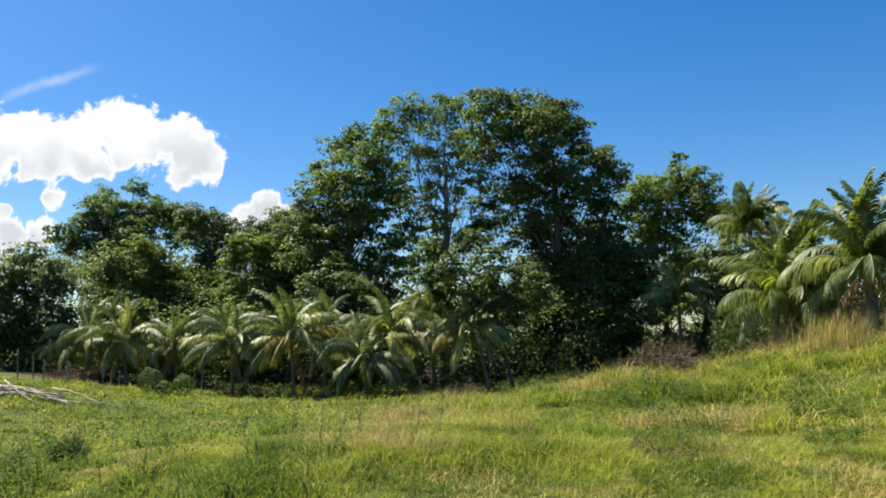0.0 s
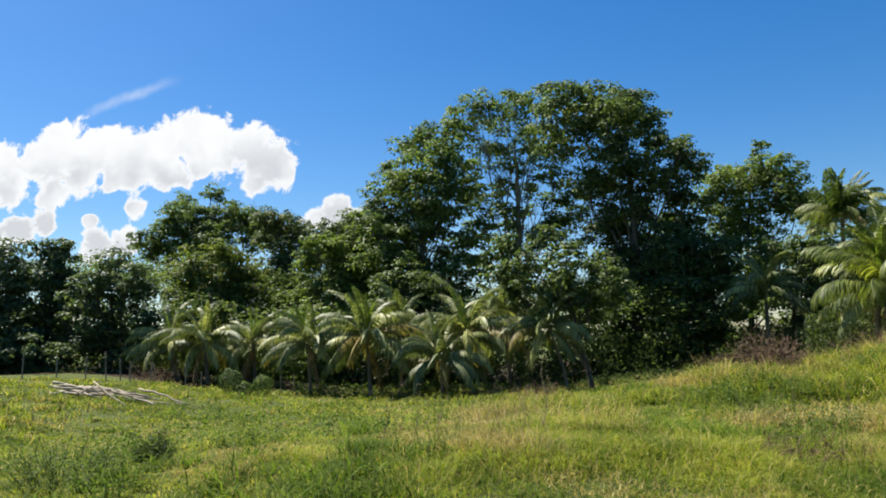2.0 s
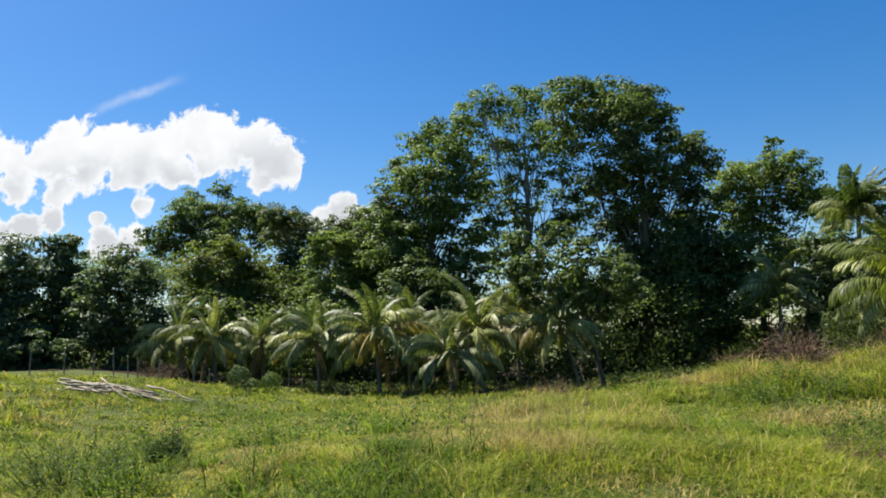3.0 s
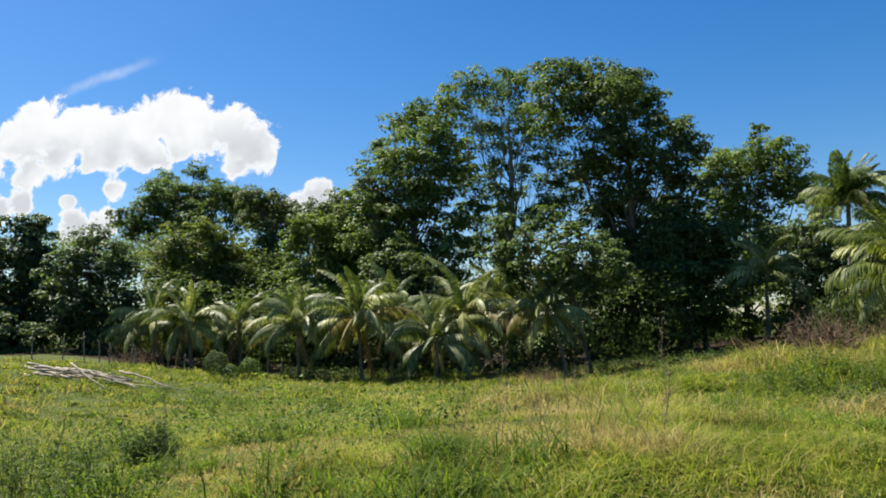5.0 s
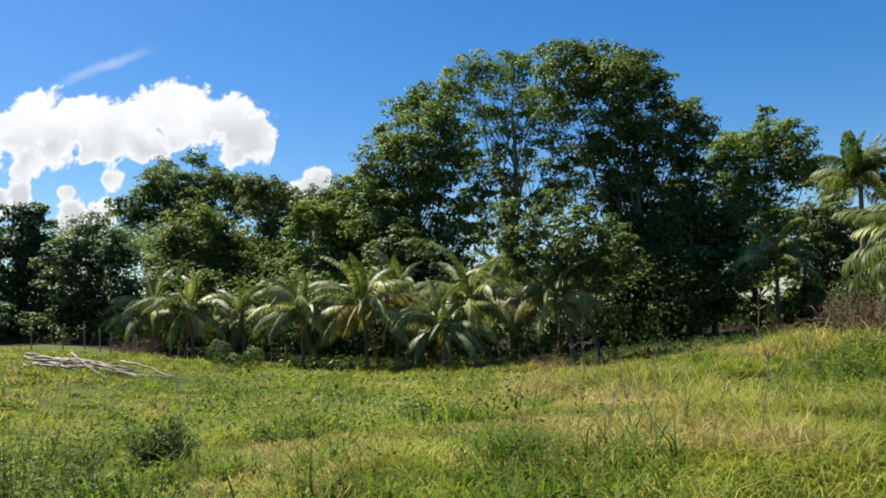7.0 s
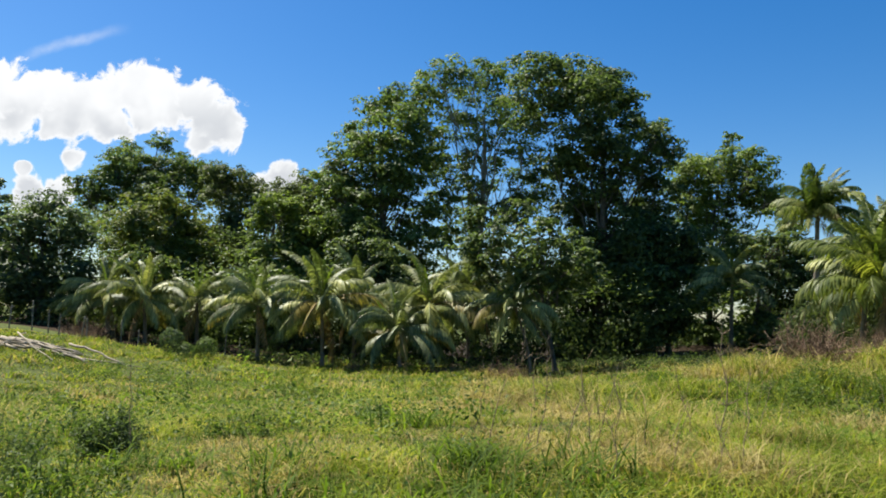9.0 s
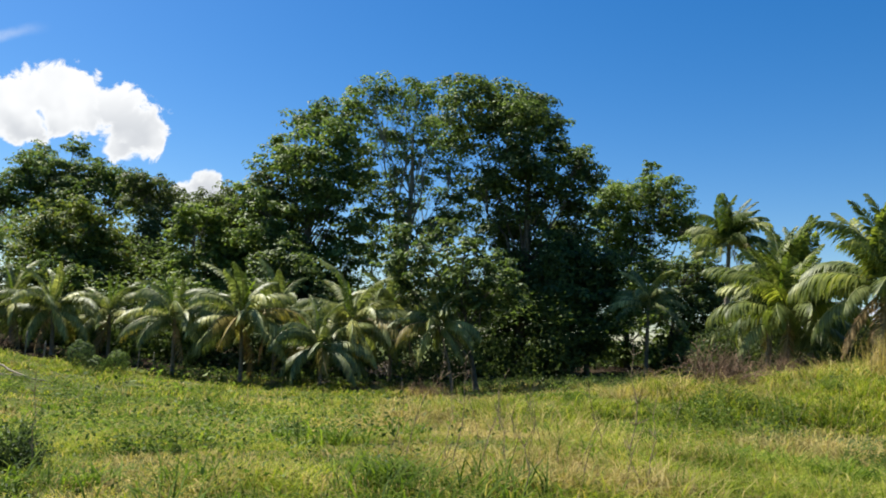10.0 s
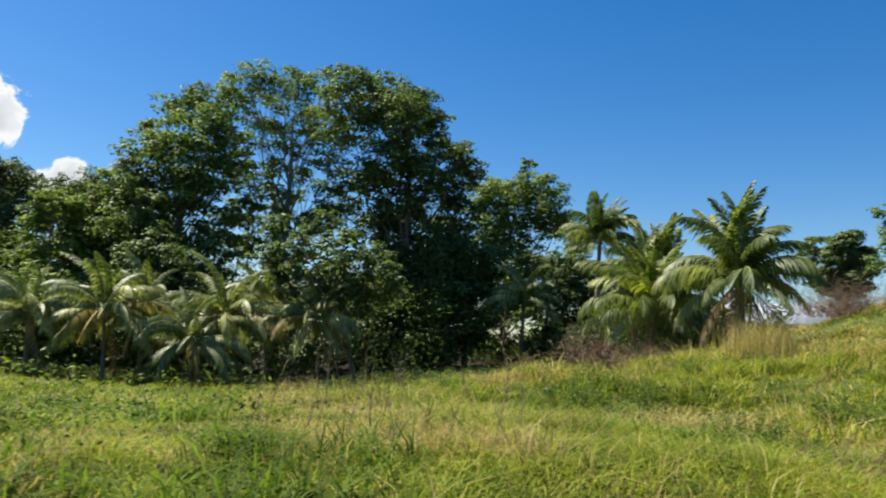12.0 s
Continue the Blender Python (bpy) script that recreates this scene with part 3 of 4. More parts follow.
part("bare_branch", mesh_of("bare_branch", *tube(curve((-1.0, -1.45, 6.1), (-2.62, -0.88, 7.0), 0.05, 7, 0.02), np.linspace(0.05, 0.018, 7), 6)), BARK_PALE, grey_tree, "bare pale branch")
tree((10.2, 49.8), [(-0.6,0.3,7.6,1.3),(1.2,0.2,7.0,1.3),(-1.8,-0.2,6.4,1.3),(0.3,-0.6,5.9,1.4),(-1.0,-0.8,4.6,1.4),(-2.2,-0.8,3.3,1.3),(0.2,-1.0,2.6,1.3)], LEAF_DARK, BARK, "dense dark-green tree shaded by the taller one", trunk_r=0.2, per=460, fill=0.4, rear=0.5, skirt=3, reach=1.5)
tree((14.9, 57.8), [(2.1,1.3,15.5,0.5),(1.4,0.4,14.6,0.5),(-1.6,-0.7,12.5,1.2),(0.2,0.1,13.0,1.3),(2.0,0.2,13.3,1.4),(2.6,-2.7,12.6,1.1),(-1.6,1.2,11.3,1.2),(-0.1,-0.5,10.6,1.5),(2.1,-0.3,11.0,1.5),(3.8,-0.5,11.2,1.1),(-0.6,0.9,9.1,1.2),(1.4,-0.3,8.8,1.1),(-1.6,0.7,7.0,1.1),(3.8,-2.5,10.6,1.2),(-1.4,0.4,5.4,1.2),(-0.3,-1.5,5.9,1.2),(0.7,-0.3,4.4,1.3),(-0.8,0.4,3.3,1.3),(1.9,0.6,6.9,1.1),(2.0,-1.1,4.7,1.3)], LEAF_BRIGHT, BARK, "light-green airy tree with a small leafy topknot", trunk_r=0.26, per=380, rear=0.4, skirt=10)
tree((14.8, 49.5), [(-0.7,-1.8,6.5,0.8),(1.0,-0.2,6.8,0.9),(1.2,-1.7,6.6,0.6),(-0.6,1.2,6.8,0.6),(1.6,-1.0,4.7,1.3),(0.5,-0.7,4.4,1.3),(2.5,0.8,3.1,1.3),(2.6,-1.4,5.6,1.0),(2.9,-1.7,3.9,1.2),(3.3,-1.9,2.3,1.2),(2.4,-0.9,1.5,1.2),(0.4,-1.9,1.4,1.2),(4.4,-1.5,3.2,1.1),(2.6,0.8,8.6,0.9),(2.5,-0.6,7.2,1.0),(3.0,-0.1,6.1,1.1),(4.1,0.3,4.7,1.1),(2.0,0.7,5.9,1.1)], LEAF_DARK, BARK, "small dark-green tree among the palms", trunk_r=0.14, per=440, size=0.18, fill=0.3, rear=0.4, skirt=4, reach=1.5)
tree((-30.5, 65.7), [(0.9,2.1,15.8,0.8),(1.2,2.7,15.3,0.6),(-1.7,1.5,14.6,1.2),(-1.0,-2.2,12.7,1.3),(0.1,-0.1,13.0,1.4),(1.7,-0.3,12.6,1.4),(-1.8,-2.5,11.2,1.4),(-0.6,0.2,11.1,1.6),(3.7,0.3,13.1,1.3),(4.6,2.7,13.5,1.4),(4.2,2.3,11.9,1.5),(3.1,-1.4,11.2,1.4),(-2.9,-1.8,9.5,1.4),(-1.3,-1.4,9.0,1.5),(5.3,3.6,12.3,1.3),(1.5,-2.2,9.5,1.5),(-2.8,-3.8,10.6,0.9)], LEAF_MID, BARK, "tall dark-green tree standing deep in the wood", trunk_r=0.4, per=400)
tree((-21.7, 49.9), [(0.3,0.2,8.0,1.0),(-0.8,-0.7,7.4,1.1),(0.8,0.9,7.3,1.1),(-1.6,-1.3,6.4,1.1),(0.1,-0.9,5.8,1.3),(1.2,1.9,6.4,1.2),(-1.8,-1.7,4.8,0.9),(-0.2,-1.2,4.0,1.1),(1.5,-0.1,4.4,1.2),(2.5,0.5,5.1,1.1)], LEAF_YELLOW, BARK_PALE, "rounded yellow-green tree with thin pale stems", trunk_r=0.2, per=460, skirt=14)
tree((-18.8, 59.5), [(-1.1,-1.7,11.6,1.1),(-0.3,0.1,11.2,1.2),(-2.9,1.2,10.8,1.3),(-0.2,-1.9,9.0,1.3),(1.5,0.0,10.4,1.0),(2.5,1.5,11.3,1.1),(3.5,2.8,11.9,1.1),(3.8,3.4,10.8,1.3),(-1.4,-2.2,7.7,1.4),(0.5,0.3,9.6,1.3),(2.2,2.4,9.8,1.4),(-2.0,-2.8,11.7,0.9),(5.1,1.7,9.6,1.3),(-1.8,-2.2,6.0,1.3),(-1.5,0.8,4.9,1.4),(-3.4,1.0,4.1,1.4),(0.0,0.2,3.5,1.3),(-0.4,-2.5,6.8,1.2)], LEAF_OLIVE, BARK, "olive-green tree with sparse twiggy top", trunk_r=0.28, per=400, skirt=10)
tree((-13.5, 50.6), [(-1.2,-1.6,8.9,0.8),(-0.6,-0.4,9.3,0.8),(-0.1,1.0,8.9,0.9),(-1.4,-1.1,7.7,0.9),(-0.3,0.4,7.5,1.1),(1.3,0.0,7.8,1.0),(-1.1,-1.0,6.3,0.9),(0.3,0.7,6.0,1.2),(2.0,-0.1,5.5,1.2),(-0.5,-0.5,4.9,1.0),(-2.5,0.1,5.7,0.9),(2.6,0.6,7.0,1.0)], LEAF_BRIGHT, BARK, "fresh-green leafy tree behind the young palms", trunk_r=0.22, per=460, skirt=14)
tree((-11.6, 54.0), [(0.6,-0.8,11.4,1.3),(-0.9,-0.4,10.2,1.2),(1.8,-0.9,10.0,1.4),(-2.1,-0.8,8.9,1.2),(0.3,-1.4,8.6,1.5),(2.2,-1.6,7.9,1.4),(-1.4,-1.5,7.1,1.3),(0.9,-1.9,6.4,1.4),(-2.8,-1.1,6.9,1.0),(2.6,-2.1,5.6,1.3),(-0.6,-2.2,5.2,1.3),(1.2,-2.4,4.1,1.2)], LEAF_OLIVE, BARK, "olive-green tree leaning against the taller crowns", trunk_r=0.25, per=440, skirt=10)
tree((-8.6, 47.6), [(0.2,0.4,7.2,1.0),(-1.0,0.0,6.3,1.0),(1.3,-0.3,6.2,1.1),(0.2,-0.6,5.3,1.1),(-1.6,-0.3,4.7,1.0),(2.2,-0.2,4.8,1.0),(0.9,-0.9,4.0,1.1),(-0.6,-0.9,3.5,1.0)], LEAF_DARK, BARK_PALE, "small dark-green tree behind the young palms", trunk_r=0.14, per=440, size=0.18, skirt=8, reach=2.0)
tree((-25.4, 43.6), [(-0.1,0.7,6.7,0.9),(-0.4,-0.2,5.8,1.0),(1.3,-0.1,5.7,1.0),(-1.1,-0.8,4.8,1.0),(-0.3,0.8,4.6,1.3),(1.4,1.0,4.9,1.0),(-1.9,0.0,3.6,1.0),(0.4,-1.0,2.9,1.2),(1.6,0.5,3.2,1.1),(-1.2,-0.0,2.0,1.1),(0.4,0.7,1.6,1.2)], LEAF_GREY, BARK, "bushy grey-green tree behind the fence posts", trunk_r=0.18, per=480, size=0.18, rear=0.3, fill=0.4, skirt=3)
tree((-30.6, 45.0), [(0.8,0.7,7.8,0.8),(-0.2,0.1,7.6,0.7),(0.1,0.7,7.0,0.9),(0.9,0.9,6.1,0.8),(-0.2,-0.1,5.7,1.2),(0.4,0.4,4.4,1.2),(1.3,1.2,4.4,1.0),(-0.1,-0.4,3.0,1.3),(0.8,0.8,2.3,1.3),(-0.3,-0.0,1.0,1.3)], LEAF_GREY, BARK, "grey-green tree behind the fence posts", trunk_r=0.22, per=480, rear=0.3, fill=0.4, skirt=3)
tree((-33.1, 43.2), [(0.7,1.1,7.0,1.4),(1.0,0.7,5.3,1.5),(1.5,0.2,3.0,1.5),(1.3,1.0,1.1,1.3),(-0.7,0.2,6.3,1.5),(-0.4,-0.0,3.7,1.9),(-0.6,-0.2,1.5,1.7)], LEAF_GREY, BARK, "dense grey-green tree at the end of the wood", trunk_r=0.25, per=420, rear=0.3, fill=0.4, skirt=3)
tree((43.2, 56.7), [(0.1,-0.4,10.1,1.2),(-0.8,0.3,9.1,1.12),(1.2,-0.7,9.2,1.28),(-1.2,-0.0,7.9,1.04),(0.7,0.4,8.3,1.44),(1.7,-0.7,8.0,1.12),(0.3,1.1,7.2,1.04),(0.4,-1.6,7.0,0.96),(-0.7,-0.5,5.9,0.96),(1.3,-0.2,6.1,1.04),(0.2,-0.5,6.6,1.12),(-1.1,0.5,6.6,0.8)], LEAF_DARK, BARK, "round dense dark-green tree on the rise", trunk_r=0.25, per=900, fill=0.6, swell=1.1)
tree((41.2, 46.8), [(-0.3,0.1,11.3,1.0),(0.2,-0.0,9.8,1.3),(-0.5,0.1,7.8,0.9),(0.6,-0.5,8.5,1.3)], LEAF_MID, BARK, "tall slim green tree on the rise", trunk_r=0.2, per=420)

# dark understorey that closes the wood below the crowns
def thicket(name, label, n, a0, a1, d0, d1, tall, leaf, size, power=1.3):
    a = rng.uniform(a0, a1, n)
    d = rng.uniform(d0, d1, n)
    x, y = d * np.sin(a) - 1.2, d * np.cos(a) + 2
    lift = tall * (0.45 + 0.9 * vnoise(x, y, 3.5))
    c = np.stack([x, y, height(x, y) + rng.uniform(0, 1, n) ** power * lift], -1)
    p = np.repeat(c, 9, 0) + rng.normal(0, size * 0.9, (n * 9, 3))
    p[:, 2] = np.maximum(p[:, 2], height(p[:, 0], p[:, 1]) + 0.02)
    v, tri = leaves(p, rng.normal(0, 0.8, (len(p), 3)) * [1, 1, 0.3], size)
    tagged(part(name, mesh_of(name, v, tri), leaf, smooth=False), label, name.replace("_", " "), kind="stuff")


def in_wood(n, x0, x1, back0, back1, power=1.0):
    """Random places in the wood, by their distance behind its edge."""
    x = rng.uniform(x0, x1, n)
    q = back0 + (back1 - back0) * rng.uniform(0, 1, n) ** power
    return x, wood_edge(x) + q, q


def hanging_leaves(name, label, c, per, spread, size):
    p = np.repeat(c, per, 0) + rng.normal(0, spread, (len(c) * per, 3))
    p[:, 2] = np.maximum(p[:, 2], height(p[:, 0], p[:, 1]) + 0.03)
    v, tri = leaves(p, rng.normal(0, 0.8, (len(p), 3)) * [1, 1, 0.3], size)
    tagged(part(name, mesh_of(name, v, tri), LEAF_DARK, smooth=False), label, name.replace("_", " "), kind="stuff")


x, y, q = in_wood(4600, -38, 9, 7, 18)
hanging_leaves("undergrowth", "dense dark-green undergrowth inside the wood", np.stack([x, y, height(x, y) + rng.uniform(0, 1, len(x)) * 6.0 * vnoise(x, y, 3.0)], -1), 9, 0.22, 0.22)
x, y, q = in_wood(160, -34, -1, 3.0, 7)
hanging_leaves("low_undergrowth", "low shaded plants along the foot of the wood", np.stack([x, y, height(x, y) + rng.uniform(0, 0.6, len(x)) * vnoise(x, y, 1.5) * (1 - 0.6 * ss(12, 16, -x))], -1), 9, 0.14, 0.17)
x, y, q = in_wood(650, -13, 12, 0.2, 2.2)
hanging_leaves("edge_weeds", "leafy dark weeds where the meadow meets the wood", np.stack([x, y, height(x, y) + rng.uniform(0, 0.35, len(x))], -1), 9, 0.12, 0.13)
x, y, q = in_wood(420, 2, 13, 2.4, 7.5)
hanging_leaves("shade_weeds", "low dark weeds on the shaded ground under the trees", np.stack([x, y, height(x, y) + rng.uniform(0, 0.22, len(x))], -1), 9, 0.14, 0.13)
thicket("palm_thicket", "dark tangled bushes behind the palms", 1200, 0.34, 0.62, 44, 52, 2.6, LEAF_DARK, 0.20, 1.6)
thicket("palm_brush", "olive scrub filling the gaps behind the palms on the rise", 1500, 0.36, 0.57, 33, 39, 2.2, LEAF_OLIVE, 0.17, 1.0)
thicket("far_scrub", "low dull green scrub far behind the wood", 900, 0.12, 0.36, 56, 72, 1.7, LEAF_DARK, 0.3, 1.0)
thicket("far_thicket", "dull green bushes behind the palms on the rise", 2600, 0.33, 0.62, 52, 66, 3.4, LEAF_DARK, 0.36, 1.0)
# closed leaf layer added over the wood's interior to shade what stands below
x, y, q = in_wood(3700, -40, 13, 6.5, 30, 1.2)
inner = ss(-12, -2, x) * ss(5, 14, q)
c = np.stack([x, y, height(x, y) + 2.4 + 1.6 * inner + 3.4 * ss(4, 9, -x) * ss(9, 16, q) + 2.2 * vnoise(x, y, 3.5) + rng.normal(0, 0.45, len(x))], -1)
p = np.repeat(c, 12, 0) + rng.normal(0, 0.5, (len(c) * 12, 3)) * [1.3, 1.3, 0.35]
v, tri = leaves(p, np.array([0, 0, 1.0]) + rng.normal(0, 0.35, (len(p), 3)), 0.25)
tagged(part("wood_canopy", mesh_of("wood_canopy", v, tri), LEAF_DARK, smooth=False), "closed dark-green leaf canopy added to shade the wood's interior", "canopy", kind="stuff")


# ---- coconut palms ----
def frond_mesh(rise, bend, droop, mat, rib, seed, count=54, length=2.6, broad=1.0):
    """One feathered frond that leaves the crown along +x at the given rise, in degrees, and arches over."""
    g = np.random.default_rng(seed)
    n = 13
    s = np.linspace(0, 1, n)
    ang = np.radians(rise - bend * s ** 1.4)
    step = length / (n - 1)
    xs = np.concatenate([[0], np.cumsum(np.cos(ang[:-1]) * step)])
    zs = np.concatenate([[0], np.cumsum(np.sin(ang[:-1]) * step)])
    sway = 0.12 * g.normal() * s ** 2 * length
    rib_pts = np.stack([xs, sway, zs], -1)
    rv, rq = tube(rib_pts, 0.030 * (1 - 0.85 * s) + 0.003, 4)
    u = np.linspace(0.16, 0.995, count)
    u = np.repeat(u, 2) + g.normal(0, 0.004, count * 2)
    sd = np.tile([1.0, -1.0], count)
    at = np.stack([np.interp(u, s, rib_pts[:, k]) for k in range(3)], -1)
    th = np.interp(u, s, ang)
    way = np.stack([np.cos(th), 0 * th, np.sin(th)], -1)
    up = np.stack([-np.sin(th), 0 * th, np.cos(th)], -1)
    out = np.stack([0 * th, sd, 0 * th], -1)
    span = length * 0.132 * broad * np.sin(np.pi * np.clip(0.16 + 0.80 * u, 0, 1)) ** 0.55 * g.uniform(0.88, 1.08, len(u))
    go = unit(out * 0.7 + way * (0.48 + 0.9 * u[:, None] ** 3) + up * (0.35 - droop * 0.4) + g.normal(0, 0.09, (len(u), 3)))
    down = np.array([0, 0, -1.0])
    droop = droop * g.uniform(0.8, 1.2, len(u))
    w = 0.026 * length / 2.6
    mids = [at, at + go * (span * 0.45)[:, None] + down * (droop * span * 0.2)[:, None],
            at + go * (span * 0.80)[:, None] + down * (droop * span * 0.5)[:, None],
            at + go * (span * 0.97)[:, None] + down * (droop * span * 0.92)[:, None]]
    wide = way * w
    vs = [mids[0] - wide * 0.6, mids[0] + wide * 0.6, mids[1] - wide * 1.25, mids[1] + wide * 1.25, mids[2] - wide * 0.9, mids[2] + wide * 0.9, mids[3]]
    lv = np.stack(vs, 1).reshape(-1, 3)
    o = np.arange(len(u))[:, None] * 7
    lq = np.concatenate([o + [0, 1, 3, 2], o + [2, 3, 5, 4]], 0)
    blade, midrib = mesh_of("frond", lv, lq, o + [4, 5, 6]), mesh_of("midrib", rv, rq)
    blade.materials.append(mat)
    midrib.materials.append(rib)
    return blade, midrib


SPEAR = [frond_mesh(88, 10, 0.1, FROND_NEW, RACHIS, 1, 40, 2.6, 0.55), frond_mesh(82, 26, 0.2, FROND_NEW, RACHIS, 2, 44, 2.6, 0.7)]
HIGH = [frond_mesh(76, 76, 0.9, FROND, RACHIS, k) for k in (3, 4, 5)]
ARCH = [frond_mesh(54, 104, 1.1, FROND, RACHIS, k) for k in (6, 7, 8)]
STIFF = [frond_mesh(60, 92, 1.0, FROND_DEEP, RACHIS, k, 58, 2.6, 1.6) for k in (21, 22, 23)]
ERECT = [frond_mesh(80, 52, 0.6, FROND_DEEP, RACHIS, k, 58, 2.6, 1.45) for k in (24, 25, 26)]
SPREAD = [frond_mesh(32, 92, 1.1, FROND_DEEP, RACHIS, k, 58, 2.6, 1.7) for k in (27, 28, 29)]
WIDE = [frond_mesh(30, 92, 1.15, FROND, RACHIS, k) for k in (9, 10, 11)]
HANG = [frond_mesh(6, 76, 1.2, FROND, RACHIS, k) for k in (12, 13)]
OLD = [frond_mesh(12, 84, 1.2, FROND_OLD, RACHIS_OLD, k) for k in (14, 15)]
DEAD = [frond_mesh(-50, 35, 1.0, FROND_DRY, RACHIS_OLD, k, 30) for k in (16, 17)]


def palm(base, top, size, seed, old=3, dead=1, lift=0.0, trunk_r=0.11, label="young coconut palm with arching feathery fronds", new_leaves=2, upright=False):
    """A palm that stands at base, with its crown at top; size scales the fronds; lift raises them all a little."""
    g = np.random.default_rng(seed)
    bx, by = base
    z0 = ground_at(bx, by) - 0.1
    root = new("coconut_palm")
    root.location = (bx, by, z0)
    tagged(root, label, "palm tree", group="palms along the wood's edge")
    crown = np.array(top) - [bx, by, z0]
    s = np.linspace(0, 1, 15)[:, None]
    line = crown * s
    line[:, :2] *= s ** 0.6
    r = trunk_r * (1 - 0.35 * s[:, 0]) * (1 + 0.05 * (np.arange(15) % 2))
    r[0] *= 1.5
    part("trunk", mesh_of("trunk", *tube(line, r, 9)), PALM_BARK, root)
    many = (10, 9, 8, 4) if upright else (4, 6, 7, 6)
    plan = [(SPEAR, new_leaves, 0), (ERECT if upright else HIGH, many[0], 4), (STIFF if upright else ARCH, many[1], 0), (SPREAD if upright else WIDE, many[2], -4), (HANG, many[3], -8), (OLD, old, -4), (DEAD, dead, 0)]
    az = g.uniform(0, 360)
    for kind, count, shift in plan:
        for _ in range(count):
            az += 137.5 + g.normal(0, 9)
            k = size * (1.0 if upright else 0.98) * g.uniform(0.85, 1.12) * (0.72 if kind is SPEAR else 1.0)
            tilt = -(shift + lift + g.normal(0, 9))
            m = Matrix.Translation(crown) @ Matrix.Rotation(radians(az), 4, "Z") @ Matrix.Rotation(radians(tilt), 4, "Y") @ Matrix.Rotation(radians(g.normal(0, 12)), 4, "X") @ Matrix.Diagonal((k, k, k, 1))
            blade, midrib = kind[g.integers(len(kind))]
            leaf = part("frond", blade, None, root, m=m, smooth=False,
                        label={id(SPEAR): "upright lime-green new frond", id(OLD): "yellowed drooping frond", id(DEAD): "dry brown hanging frond"}.get(id(kind), ""))
            part("midrib", midrib, None, leaf)
    return root


palm((-8.8, 39.4), (-8.95, 39.3, 1.7), 1.32, 1, old=5, label="young coconut palm with yellowing orange lower fronds")
palm((-7.8, 42.6), (-7.8, 42.6, 2.1), 1.16, 2, old=1, label="young coconut palm with fresh upright centre fronds")
palm((-5.0, 38.4), (-5.05, 38.4, 0.6), 1.12, 3, old=3, dead=0, label="low young coconut palm with pale yellow-green fronds")
palm((-3.8, 40.6), (-3.8, 40.5, 1.75), 1.3, 4, old=2)
palm((1.1, 38.9), (0.3, 39.1, 1.9), 1.05, 5, old=1, trunk_r=0.08)
palm((-1.9, 44.1), (-2.0, 44.1, 2.6), 1.28, 6, old=1)
palm((-12.0, 39.6), (-12.1, 39.6, 1.6), 1.15, 7, old=1)
palm((-18.4, 41.5), (-18.6, 41.5, 1.8), 1.16, 8, old=1)
palm((-20.9, 42.6), (-21.05, 42.5, 1.8), 1.16, 9, old=0)
palm((-16.4, 43.4), (-16.5, 43.4, 1.7), 1.10, 10, old=0)
palm((13.0, 47.2), (13.1, 47.2, 3.8), 1.1, 11, old=0, trunk_r=0.13, label="slim coconut palm standing in the shade of the wood")
palm((15.9, 43.0), (16.1, 43.0, 7.1), 1.0, 13, old=1, lift=6, upright=True, label="tall coconut palm with a feathery crown against the sky", trunk_r=0.16)
palm((12.1, 30.5), (12.3, 30.4, 2.9), 1.10, 14, old=1, dead=1, lift=4, upright=True, label="coconut palm with sunlit yellow-green drooping fronds")
palm((14.6, 33.7), (14.8, 33.6, 3.8), 1.18, 15, old=1, lift=4, upright=True)
palm((11.5, 28.0), (11.6, 27.9, 2.5), 1.0, 18, old=1, dead=1, lift=4, upright=True)
palm((12.7, 24.4), (12.7, 24.4, 3.3), 1.08, 16, old=1, dead=8, lift=10, trunk_r=0.2, upright=True, label="stout coconut palm with a full crown and dry hanging fronds")


# ---- fence posts, poles, bushes ----
def fence_post(x, y, tall, lean, lean_y, r=0.03):
    g = ground_at(x, y)
    line = np.array([[0, 0, -0.15], [lean * 0.3, lean_y * 0.3, tall * 0.35], [lean * 0.7, lean_y * 0.7, tall * 0.7], [lean, lean_y, tall], [lean, lean_y, tall + 0.015]])
    v, q = tube(line, [r * 1.15, r, r * 0.95, r * 0.85, 0.004], 7)
    ob = part("fence_post", mesh_of("fence_post", v, q), POST_WOOD, smooth=False)
    ob.location = (x, y, g)
    tagged(ob, "thin weathered wooden fence post standing in grass", "fence post", group="fence along the wood")


for x, y, tall, lean in ((-25.1, 35.4, 1.35, 0.05), (-23.9, 36.3, 1.2, 0.03), (-22.8, 37.0, 1.15, 0.06), (-22.0, 37.5, 1.45, -0.02), (-21.4, 37.8, 1.1, 0.0),
                         (-21.0, 38.0, 1.0, 0.03), (-19.7, 37.6, 1.05, 0.12), (-19.5, 37.7, 1.0, -0.05), (-18.2, 38.4, 1.1, 0.0), (-17.5, 38.7, 0.75, 0.02),
                         (-13.7, 39.9, 1.2, 0.04), (-13.0, 40.0, 0.95, -0.03), (-27.0, 34.4, 1.25, -0.05)):
    fence_post(x, y, tall, lean, rng.normal(0, 0.03))


